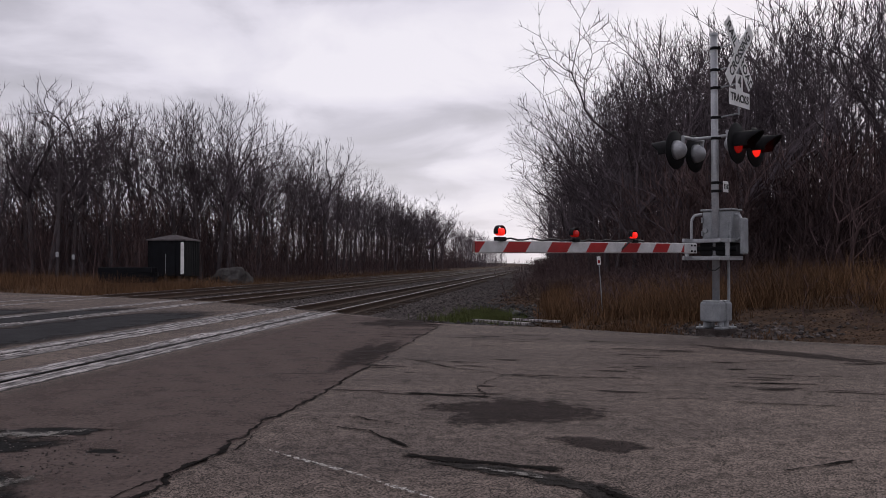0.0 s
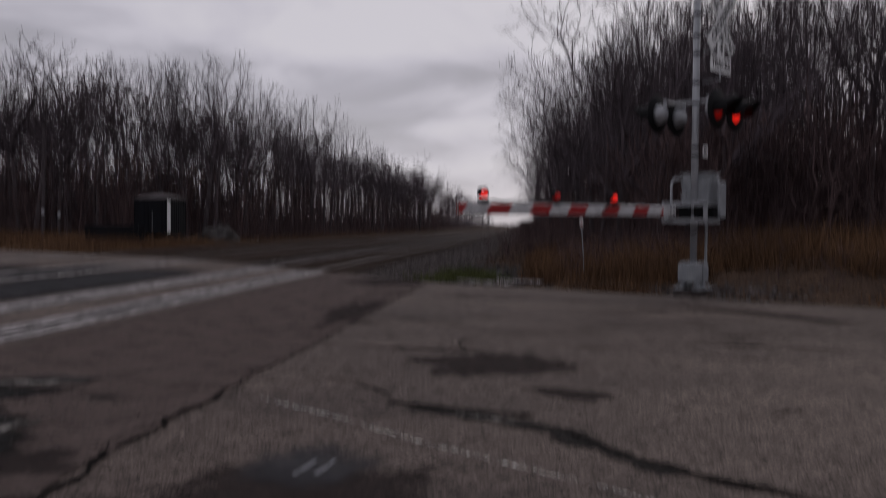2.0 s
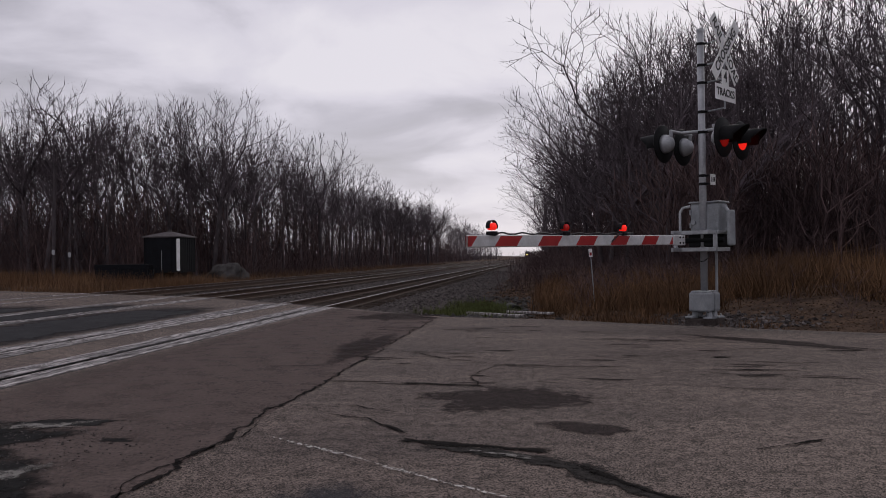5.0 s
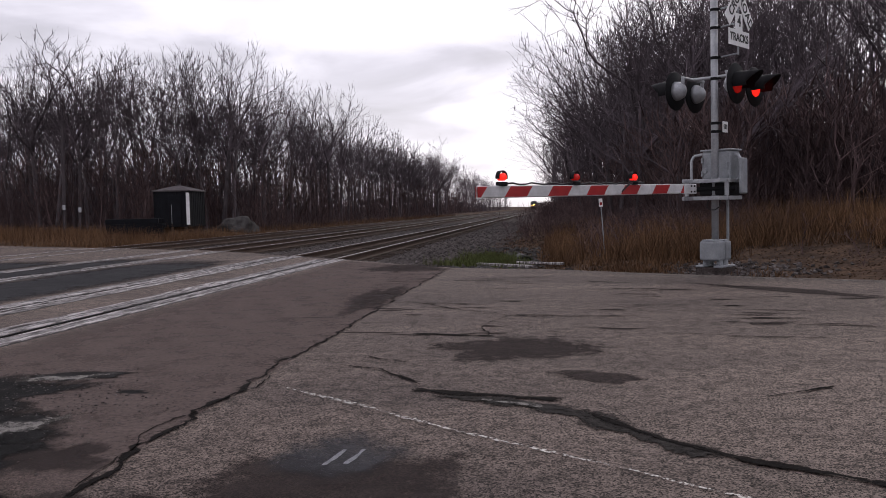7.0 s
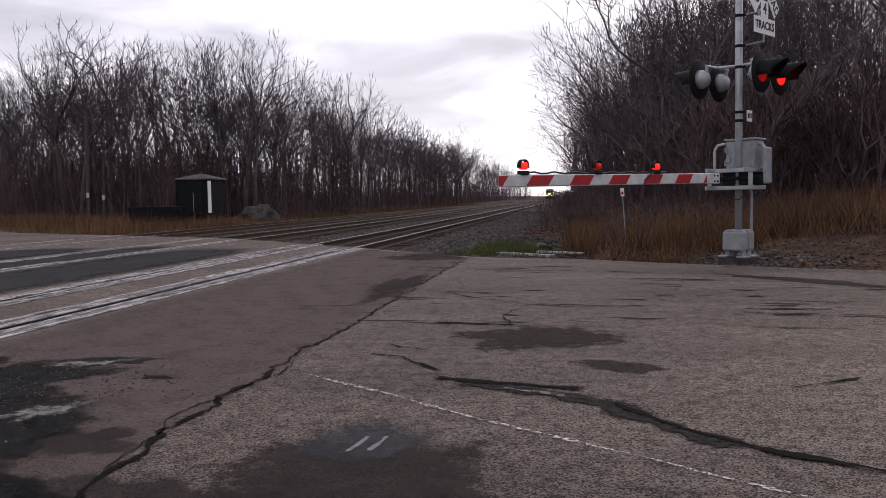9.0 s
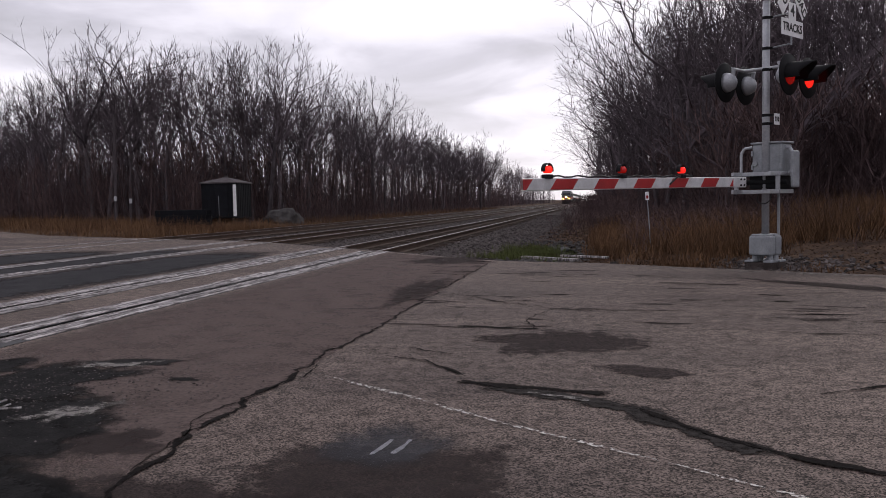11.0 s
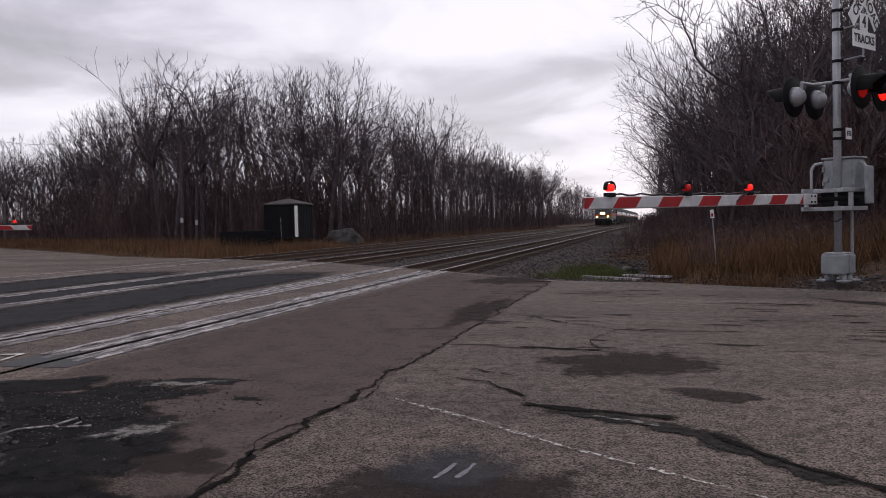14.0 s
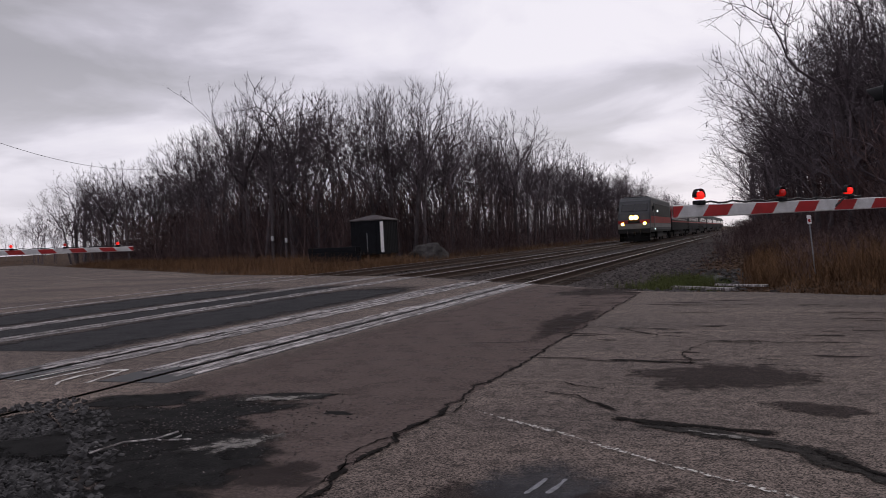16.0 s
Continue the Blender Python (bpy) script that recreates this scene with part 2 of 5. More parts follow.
GRAVEL = material("grey_gravel", (0.080, 0.067, 0.062), (0.032, 0.026, 0.025), scale=5, rough=0.95, bump=1.0, bump_scale=30, fine=0.5)
EARTH = material("leaf_litter_soil", (0.085, 0.054, 0.036), (0.030, 0.020, 0.015), scale=1.6, rough=0.95, bump=1.0, bump_scale=9, fine=0.45)
LEAF = material("brown_leaf_and_grit", (0.105, 0.068, 0.046), (0.045, 0.030, 0.022), scale=7, rough=0.95, island=0.6)
STONE = material("ballast_stone", (0.118, 0.104, 0.100), (0.044, 0.038, 0.037), scale=7, rough=0.9, island=0.55)
EDGE_STONE = material("dark_crushed_stone", (0.085, 0.082, 0.082), (0.026, 0.025, 0.026), scale=9, rough=0.92, island=0.6)
TIE = material("weathered_tie", (0.060, 0.044, 0.035), (0.028, 0.021, 0.017), scale=6, rough=0.9, bump=0.7, stretch=(0.3, 6, 1), random_ob=0.3)
PLANK = material("bleached_timber", (0.40, 0.37, 0.365), (0.070, 0.060, 0.058), scale=3.2, rough=0.75, bump=0.8, bump_scale=10, fine=0.35, random_ob=0.4, stretch=(7, 0.9, 1), low=0.43, high=0.58)
RAIL_TOP = material("polished_rail_head", (0.34, 0.31, 0.30), (0.18, 0.15, 0.14), scale=3, rough=0.42, metal=1.0)
RAIL_WEB = material("rusty_rail_web", (0.085, 0.048, 0.032), (0.04, 0.024, 0.018), scale=10, rough=0.85)
BARK = material("grey_bark", (0.118, 0.100, 0.106), (0.058, 0.049, 0.053), scale=4, rough=0.95, bump=0.8, stretch=(1, 1, 0.25), random_ob=0.35)
TWIG = material("bare_twigs", (0.115, 0.095, 0.104), (0.068, 0.056, 0.063), scale=1.2, rough=0.95, random_ob=0.3)
BRUSH = material("brown_brush", (0.112, 0.076, 0.074), (0.052, 0.036, 0.038), scale=0.35, rough=0.95, island=0.4)
STRAW = material("dry_grass", (0.165, 0.094, 0.050), (0.066, 0.038, 0.024), scale=0.3, rough=0.9, island=0.4)
WEED = material("low_green_weed", (0.085, 0.105, 0.035), (0.05, 0.05, 0.02), scale=1.0, rough=0.9, island=0.4)
ALUMINIUM = material("grey_aluminium", (0.40, 0.41, 0.43), (0.29, 0.30, 0.32), scale=3, rough=0.5, metal=0.4, fine=0.1)
GREY_PAINT = material("grey_painted_steel", (0.27, 0.285, 0.30), (0.18, 0.19, 0.205), scale=5, rough=0.55, fine=0.1)
BLACK = material("black_enamel", (0.008, 0.008, 0.009), (0.005, 0.005, 0.006), scale=5, rough=0.65, spec=0.15)
RUBBER = material("black_cable", (0.015, 0.015, 0.016), scale=5, rough=0.6)
WHITE = material("reflective_white", (0.80, 0.80, 0.80), (0.66, 0.66, 0.66), scale=4, rough=0.45, fine=0.05)
ARM_WHITE = material("weathered_white_sheeting", (0.56, 0.56, 0.57), (0.42, 0.42, 0.43), scale=6, rough=0.5, fine=0.08)
RED = material("reflective_red", (0.36, 0.014, 0.016), (0.26, 0.010, 0.012), scale=4, rough=0.4)
LETTER = material("black_letters", (0.012, 0.012, 0.012), (0.010, 0.010, 0.010), rough=0.5)
LAMP_ON = material("lit_red_lens", (0.35, 0.01, 0.01), (0.3, 0.01, 0.01), rough=0.25, glow=(1.0, 0.022, 0.012), power=0.75)
LAMP_LOW = material("dim_red_lens", (0.30, 0.012, 0.012), (0.2, 0.01, 0.01), rough=0.2, glow=(1.0, 0.02, 0.012), power=0.10)
STEEL_DARK = material("dark_steel_siding", (0.009, 0.010, 0.013), (0.006, 0.006, 0.008), scale=2, rough=0.8, spec=0.15, fine=0.15)
ROOF_GREY = material("weathered_roof", (0.085, 0.072, 0.075), (0.045, 0.038, 0.040), scale=3, rough=0.8)
CONCRETE = material("grey_concrete", (0.16, 0.155, 0.15), (0.09, 0.085, 0.08), scale=4, rough=0.9, bump=0.5, fine=0.2)
ROCK = material("grey_boulder", (0.085, 0.080, 0.078), (0.038, 0.035, 0.034), scale=2.5, rough=0.95, bump=1.0, bump_scale=8, fine=0.3)


# ---- building helpers ----
def mesh_from(name, verts, faces, mat, smooth=False):
    me = bpy.data.meshes.new(name)
    me.from_pydata([tuple(v) for v in verts], [], [tuple(f) for f in faces])
    me.materials.append(mat)
    if smooth:
        me.polygons.foreach_set("use_smooth", [True] * len(me.polygons))
    me.update()
    return me


def finish(bm, name, mat, smooth=False):
    me = bpy.data.meshes.new(name)
    bmesh.ops.recalc_face_normals(bm, faces=bm.faces)
    bm.to_mesh(me)
    bm.free()
    me.materials.append(mat)
    if smooth:
        me.polygons.foreach_set("use_smooth", [True] * len(me.polygons))
    return me


def part(name, bm, mat, parent, label="", smooth=False):
    """One mesh object under a thing or a part."""
    me = finish(bm, name, mat, smooth) if isinstance(bm, bmesh.types.BMesh) else bm
    ob = new(name, me)
    ob.parent = parent
    return tagged(ob, label)


def thing(name, label, category, m=None, group="", kind=""):
    ob = tagged(new(name), label, category, group, kind)
    ob.empty_display_size = 0.3
    if m is not None:
        ob.matrix_basis = m
    return ob


def box(bm, lo, hi, bevel=0.0, m=None):
    r = bmesh.ops.create_cube(bm, size=1.0)
    vs = r["verts"]
    for v in vs:
        v.co = Vector([lo[k] + (v.co[k] + 0.5) * (hi[k] - lo[k]) for k in range(3)])
    if bevel:
        es = list({ed for v in vs for ed in v.link_edges})
        res = bmesh.ops.bevel(bm, geom=es, offset=bevel, segments=2, affect="EDGES", profile=0.5)
        vs = list({v for f in res["faces"] for v in f.verts} | {v for v in vs if v.is_valid})
    if m is not None:
        bmesh.ops.transform(bm, matrix=m, verts=vs)
    return vs


def boxed(lo, hi, bevel=0.0, m=None):
    bm = bmesh.new()
    box(bm, lo, hi, bevel, m)
    return bm


def tube(bm, a, b, ra, rb=None, sides=16, caps=True):
    a, b = Vector(a), Vector(b)
    rb = ra if rb is None else rb
    m = Matrix.Translation((a + b) / 2) @ (b - a).to_track_quat("Z", "Y").to_matrix().to_4x4()
    return bmesh.ops.create_cone(bm, cap_ends=caps, segments=sides, radius1=ra, radius2=rb, depth=(b - a).length, matrix=m)["verts"]


def rod(points, r, sides=10):
    bm = bmesh.new()
    for a, b in zip(points, points[1:]):
        tube(bm, a, b, r, r, sides)
    return bm


class Sticks:
    """Collects many thin tapering prisms and blades into one mesh."""

    def __init__(self):
        self.lines, self.blades = {}, []

    def line(self, pts, radii, sides):
        kept = self.lines.setdefault((len(pts), sides), ([], []))
        kept[0].append(pts)
        kept[1].append(radii)

    def blade(self, p, d, w):
        self.blades.append((*p, *d, w))

    def mesh(self, name, mat, smooth=False):
        verts, faces, base = [], [], 0
        for (n, sides), (pts, radii) in self.lines.items():
            p, r = np.array(pts, float), np.array(radii, float)
            d = np.empty_like(p)
            d[:, 0], d[:, -1] = p[:, 1] - p[:, 0], p[:, -1] - p[:, -2]
            d[:, 1:-1] = p[:, 2:] - p[:, :-2]
            d /= np.linalg.norm(d, axis=-1, keepdims=True) + 1e-9
            u = np.cross(d, (0.3, 0.9, 0.31))
            u /= np.linalg.norm(u, axis=-1, keepdims=True) + 1e-9
            w = np.cross(d, u)
            a = 2 * math.pi * np.arange(sides) / sides
            ring = p[:, :, None] + r[:, :, None, None] * (np.cos(a)[None, None, :, None] * u[:, :, None] + np.sin(a)[None, None, :, None] * w[:, :, None])
            verts.append(ring.reshape(-1, 3))
            k = np.arange(sides)
            i = np.arange(n - 1)[:, None] * sides
            k2 = (k + 1) % sides
            quad = np.stack([i + k, i + k2, i + sides + k2, i + sides + k], -1).reshape(-1, 4)
            faces.append((np.arange(len(p))[:, None, None] * (n * sides) + quad[None] + base).reshape(-1, 4))
            base += len(p) * n * sides
        quads = np.concatenate(faces).tolist() if faces else []
        if self.blades:
            b = np.array(self.blades)
            s = np.stack([-b[:, 4], b[:, 3], 0 * b[:, 3]], 1)
            s = s / (np.linalg.norm(s, axis=1, keepdims=True) + 1e-6) * b[:, 6:7]
            verts.append(np.stack([b[:, :3] - s, b[:, :3] + s, b[:, :3] + b[:, 3:6]], 1).reshape(-1, 3))
            quads += (np.arange(len(b) * 3).reshape(-1, 3) + base).tolist()
        me = bpy.data.meshes.new(name)
        me.from_pydata(np.concatenate(verts).tolist(), [], quads)
        me.materials.append(mat)
        if smooth:
            me.polygons.foreach_set("use_smooth", [True] * len(me.polygons))
        me.update()
        return me


def resample(points, count):
    p = np.array(points, float)
    s = np.r_[0, np.cumsum(np.linalg.norm(np.diff(p, axis=0), axis=1))]
    t = np.linspace(0, s[-1], count)
    return np.stack([np.interp(t, s, p[:, k]) for k in range(p.shape[1])], 1)


# ---- the lie of the land ----
ROAD_FAR = [(34, -4), (12, 8.3), (4.7, 11.95), (2.2, 13.2), (0.5, 14.5), (-1.6, 15.2), (-4.6, 18.3), (-9.9, 23.6), (-15, 26.6), (-22.3, 30.6), (-31, 38.0), (-60, 61.0), (-160, 142)]
ROAD_NEAR = [(28, -17), (8, -4.5), (0.5, -1.5), (-2.3, 2.7), (-3.3, 3.85), (-4.1, 4.55), (-4.74, 4.95), (-4.82, 4.3), (-6.2, 4.4), (-7.2, 5.7), (-10, 8.0), (-22, 16.0), (-40, 30.5), (-150, 124)]
TRACKS = (-5.49, -10.15, -14.9)   # centre lines
GAUGE = 1.505                       # between rail-head centres
far_line, near_line = resample(ROAD_FAR, 400), resample(ROAD_NEAR, 400)


def by_x(line):
    """Height of the line y at every quarter metre of x, for quick look-up."""
    order = np.argsort(line[:, 0])
    return np.interp(np.arange(-200, 200, 0.25), line[order, 0], line[order, 1]).tolist()


far_line, near_line = by_x(far_line), by_x(near_line)


def edge_y(x, line):
    s = min(max((x + 200) * 4, 0.0), 1598.0)
    i = int(s)
    return line[i] + (line[i + 1] - line[i]) * (s - i)


def smooth01(v):
    v = min(max(v, 0.0), 1.0)
    return v * v * (3 - 2 * v)


def land(x, y):
    """Height of the open ground."""
    bed = -0.215
    if x < -17.5:
        z = bed + 0.25 * smooth01((-17.5 - x) / 5)
    elif x < -3.2:
        z = bed
    elif x < -0.9:
        z = bed - 0.14 * smooth01((x + 3.2) / 2.3)
    elif x < 0.4:
        z = bed - 0.14
    else:
        z = bed - 0.14 + 0.5 * smooth01((x - 0.4) / 2.0) + 0.5 * smooth01((x - 2.4) / 5)
    # wooded rises on both sides
    if x < -24 and y > 40:
        z += 1.6 * smooth01((min(-22 - x, y - max(edge_y(x, far_line) + 13, 53)) - 12) / 24) * smooth01((165 - y) / 80 if x > -75 else 1) * (1 + 0.3 * noise.noise((x * 0.11, y * 0.11, 7)))
    elif x > 6 and y > 22:
        z += 3.0 * smooth01((min(x - 4, (y - 22) * 1.2) - 7) / 18)
    far_off = math.hypot(x, y)
    if x < -70 and far_off > 150:
        z += 1.0 * smooth01((far_off - 150) / 70)
    z += 0.06 * noise.noise((x * 0.5, y * 0.5, 0.0)) * (1 if x < -17.5 or x > -2 else 0.15)
    out = max(y - edge_y(x, far_line), edge_y(x, near_line) - y)
    if x > 1.0:
        z = z * smooth01(out / 9.0) + 0.06 * (1 - smooth01(out / 9.0))
    near = smooth01(out / 2.6)
    return -0.05 * (1 - near) + z * near if out > 0 else -0.12


def build_ground():
    xs = sorted(set(np.round(np.r_[-3000, -1500, -700, -350, np.arange(-200, -100, 12), np.arange(-100, -20, 3), np.arange(-20, -4, 0.8), np.arange(-4, 9, 0.3), np.arange(9, 36, 1.5), 40, 50, 60, 100, 200, 500, 1500, 3000], 2)))
    ys = sorted(set(np.round(np.r_[-3000, -800, -200, -60, np.arange(-20, 0, 2.5), np.arange(0, 34, 0.4), np.arange(34, 70, 1.5), np.arange(70, 160, 4), 180, 220, 300, 420, 600, 900, 1500, 3000], 2)))
    verts = [(x, y, land(x, y)) for y in ys for x in xs]
    w = len(xs)
    faces = [(j * w + i, j * w + i + 1, (j + 1) * w + i + 1, (j + 1) * w + i) for j in range(len(ys) - 1) for i in range(w - 1)]
    tagged(new("ground", mesh_from("ground", verts, faces, EARTH, True)), "brown soil and leaf litter beside the tracks", "ground", kind="structure")


def build_road():
    n = 260
    a, b = resample(ROAD_FAR, n), resample(ROAD_NEAR, n)
    verts, faces = [], []
    for i in range(n):
        ja = 0.10 * noise.noise((a[i][0] * 1.3, a[i][1] * 1.3, 2.0)) + 0.05 * noise.noise((a[i][0] * 4, a[i][1] * 4, 5.0))
        for k in range(9):
            s = k / 8
            p = a[i] * (1 - s) + b[i] * s
            verts.append((p[0] - (ja if k == 0 else 0), p[1] + (ja * 1.6 if k == 0 else 0), 0.0))
        verts += [(verts[-9][0], verts[-9][1], -0.14), (verts[-1][0], verts[-1][1], -0.14)]
    w = 11
    for i in range(n - 1):
        for k in range(8):
            faces.append((i * w + k, (i + 1) * w + k, (i + 1) * w + k + 1, i * w + k + 1))
        faces.append((i * w, i * w + 9, (i + 1) * w + 9, (i + 1) * w))
        faces.append((i * w + 8, (i + 1) * w + 8, (i + 1) * w + 10, i * w + 10))
    tagged(new("road", mesh_from("road", verts, faces, ASPHALT)), "old cracked grey-brown asphalt road over the tracks", "road", kind="structure")


build_ground()
build_road()


# ---- tracks ----
def rail_profile():
    """Half of a flat-bottomed rail, head top at 0."""
    return [(0.036, 0.0), (0.037, -0.036), (0.010, -0.048), (0.009, -0.145), (0.07, -0.165), (0.07, -0.178)]


def build_rail(track, x, y0, y1):
    half = rail_profile()
    prof = half + [(-a, b) for a, b in reversed(half)]
    n = len(prof)
    verts = [(a, y, b) for y in (y0, y1) for a, b in prof]
    faces = [(k, (k + 1) % n, n + (k + 1) % n, n + k) for k in range(n)] + [tuple(range(n)), tuple(range(2 * n - 1, n - 1, -1))]
    me = mesh_from("rail", verts, faces, RAIL_WEB)
    me.materials.append(RAIL_TOP)
    for p in me.polygons:
        if p.normal.z > 0.9 and p.center.z > -0.01:
            p.material_index = 1
    ob = part("rail", me, RAIL_WEB, track)
    ob.location.x = x


def build_tracks():
    tie = finish(boxed((-1.28, -0.11, -0.35), (1.28, 0.11, -0.165), 0.012), "tie", TIE)
    for number, cx in enumerate(TRACKS, 1):
        track = tagged(thing("railway_track", "steel rails on weathered wooden ties in grey ballast", "railway track", pose(cx, 0, 0), "parallel tracks"), kind="structure")
        for side in (-1, 1):
            build_rail(track, side * GAUGE / 2, -60, 900)
        y_far, y_near = edge_y(cx, far_line), edge_y(cx, near_line)
        ys = [y_near - 0.6 - 0.55 * k for k in range(14)] + [y_far + 0.35 + 0.55 * k for k in range(80)]
        for y in ys:
            t = new("tie", tie)
            t.parent = track
            t.location = (random.uniform(-0.05, 0.05), y + random.uniform(-0.03, 0.03), random.uniform(-0.015, 0.0))
            t.rotation_euler.z = random.uniform(-0.012, 0.012)


def stone_mesh(rng, spots, size, name, mat=None):
    """Angular stones as squashed, twisted octahedra."""
    octa = np.array([(1, 0, 0), (-1, 0, 0), (0, 1, 0), (0, -1, 0), (0, 0, 1), (0, 0, -1)], float)
    tris = np.array([(0, 2, 4), (2, 1, 4), (1, 3, 4), (3, 0, 4), (2, 0, 5), (1, 2, 5), (3, 1, 5), (0, 3, 5)])
    n = len(spots)
    v = octa[None] * rng.uniform(0.55, 1.25, (n, 6, 1)) + rng.uniform(-0.25, 0.25, (n, 6, 3))
    q, _ = np.linalg.qr(rng.normal(size=(n, 3, 3)))
    v = np.einsum("nij,njk->nik", v, q) * size * rng.uniform(0.6, 1.35, (n, 1, 1)) * np.array((1, 1, 0.8))
    verts = (v + np.array(spots)[:, None]).reshape(-1, 3).tolist()
    faces = (np.arange(n)[:, None, None] * 6 + tris[None]).reshape(-1, 3).tolist()
    return mesh_from(name, verts, faces, mat or STONE)


def build_ballast():
    rng = np.random.default_rng(4)
    spots = []
    while len(spots) < 17000:
        y = 15 + 60 * rng.random() ** 1.8
        x = rng.uniform(-13.5, -1.2)
        if y > edge_y(x, far_line) + 0.05:
            spots.append((x, y, land(x, y) + 0.01))
    small = []
    while len(small) < 11000:
        x, y = rng.uniform(-5.0, -1.2), rng.uniform(1.2, 5.2)
        if edge_y(x, near_line) - 1.8 < y < edge_y(x, near_line) + 0.45 * rng.random() ** 2 - 0.02:
            small.append((x, y, (-0.02 if y < edge_y(x, near_line) else 0.006)))
    tagged(new("edge_ballast", stone_mesh(rng, small, 0.024, "edge_ballast", EDGE_STONE)), "small dark crushed stone at the broken road edge", "ballast", kind="stuff")
    while len(spots) < 20500:
        x, y = rng.uniform(-9, -5.0), rng.uniform(-1.0, 5.6)
        if y < edge_y(x, near_line) + 0.1 * rng.random() - 0.05:
            spots.append((x, y, min(land(x, y), -0.03) + 0.012))
    tagged(new("ballast", stone_mesh(rng, spots, 0.042, "ballast")), "loose grey crushed stone ballast around the ties", "ballast", kind="stuff")
    verts, faces = [], []
    xs = np.linspace(-17.2, -1.6, 40)
    rows_y = np.r_[0.0, 0.3, 0.8, 2, 4, 7, 11, 16, 24, 36, 60, 100, 180, 320, 560, 900]
    for dy in rows_y:
        for x in xs:
            y = edge_y(x, far_line) + dy + 0.02
            verts.append((x, y, land(x, y) + 0.006))
    w = len(xs)
    faces += [(j * w + i, j * w + i + 1, (j + 1) * w + i + 1, (j + 1) * w + i) for j in range(len(rows_y) - 1) for i in range(w - 1)]
    base = len(verts)
    for dy in rows_y:
        for x in xs:
            y = edge_y(x, near_line) - dy - 0.02
            verts.append((x, y, land(x, y) + 0.006))
    faces += [(base + j * w + i, base + (j + 1) * w + i, base + (j + 1) * w + i + 1, base + j * w + i + 1) for j in range(len(rows_y) - 1) for i in range(w - 1)]
    tagged(new("ballast_bed", mesh_from("ballast_bed", verts, faces, GRAVEL)), "bed of grey gravel under the tracks", "gravel", kind="structure")


def build_crossing_planks():
    """Bleached timbers on both sides of each rail where the road crosses."""
    rng = random.Random(5)
    for number, cx in enumerate(TRACKS, 1):
        deck = tagged(thing("crossing_deck", "bleached grey crossing timbers along both rails", "crossing deck", pose(cx, 0, 0), "crossing decks"), kind="structure")
        width = 0.082 if number == 1 else 0.062
        rows = (3, 2, 1)[number - 1]
        for side in (-1, 1):
            x0 = side * GAUGE / 2
            start, stop = max(edge_y(cx + x0, near_line) + 0.5, 6.1 if number == 1 else 0.0), edge_y(cx + x0, far_line) - 0.2
            for inner in (-1, 1):
                gap = 0.066 if inner != side else 0.048
                for row in range(rows):
                    a = x0 + inner * (gap + row * (width + 0.026))
                    lo, hi = sorted((a, a + inner * width))
                    y = start + rng.uniform(-0.1, 0.6)
                    while y < stop - 0.4:
                        length = min(rng.uniform(1.6, 3.0), stop - y)
                        if row == 0 or rng.random() > 0.1:
                            lean = rng.uniform(-0.008, 0.008)
                            bm = boxed((lo + lean, y, -0.10), (hi + lean, y + length - rng.uniform(0.012, 0.05), 0.009 + rng.uniform(-0.003, 0.006)), 0.006)
                            part("plank", bm, PLANK, deck)
                        y += length
                # black strips stand in for the shade in the open joints between timbers
                lo, hi = sorted((x0 + inner * 0.038, x0 + inner * (gap + rows * (width + 0.026) - 0.01)))
                part("flangeway_shade", boxed((lo, start - 0.2, -0.08), (hi, stop, 0.0034)), RUBBER, deck)


build_tracks()
build_ballast()


# ---- wear on the road ----
def blot(name, label, cx, cy, rx, ry, turn, mat, seed, z=0.004, rough=0.35, rings=5, spokes=40):
    """An irregular flat patch whose rim frays out."""
    verts, fade, faces = [(0, 0, 0)], [1.0], []
    for r in range(1, rings + 1):
        for k in range(spokes):
            a = 2 * math.pi * k / spokes
            w = 1 + rough * noise.noise((math.cos(a) * 1.6 + seed * 7.1, math.sin(a) * 1.6, seed)) * 1.6
            verts.append((rx * w * r / rings * math.cos(a), ry * w * r / rings * math.sin(a), 0))
            fade.append(1.0 - (r / rings) ** 2)
    for k in range(spokes):
        faces.append((0, 1 + k, 1 + (k + 1) % spokes))
    for r in range(rings - 1):
        for k in range(spokes):
            k2 = (k + 1) % spokes
            faces.append((1 + r * spokes + k, 1 + (r + 1) * spokes + k, 1 + (r + 1) * spokes + k2, 1 + r * spokes + k2))
    me = mesh_from(name, verts, faces, mat)
    me.attributes.new("fade", "FLOAT", "POINT").data.foreach_set("value", fade)
    ob = tagged(new(name, me), label, "road wear", kind="structure")
    ob.matrix_basis = pose(cx, cy, z, 0, 0, turn)
    return ob


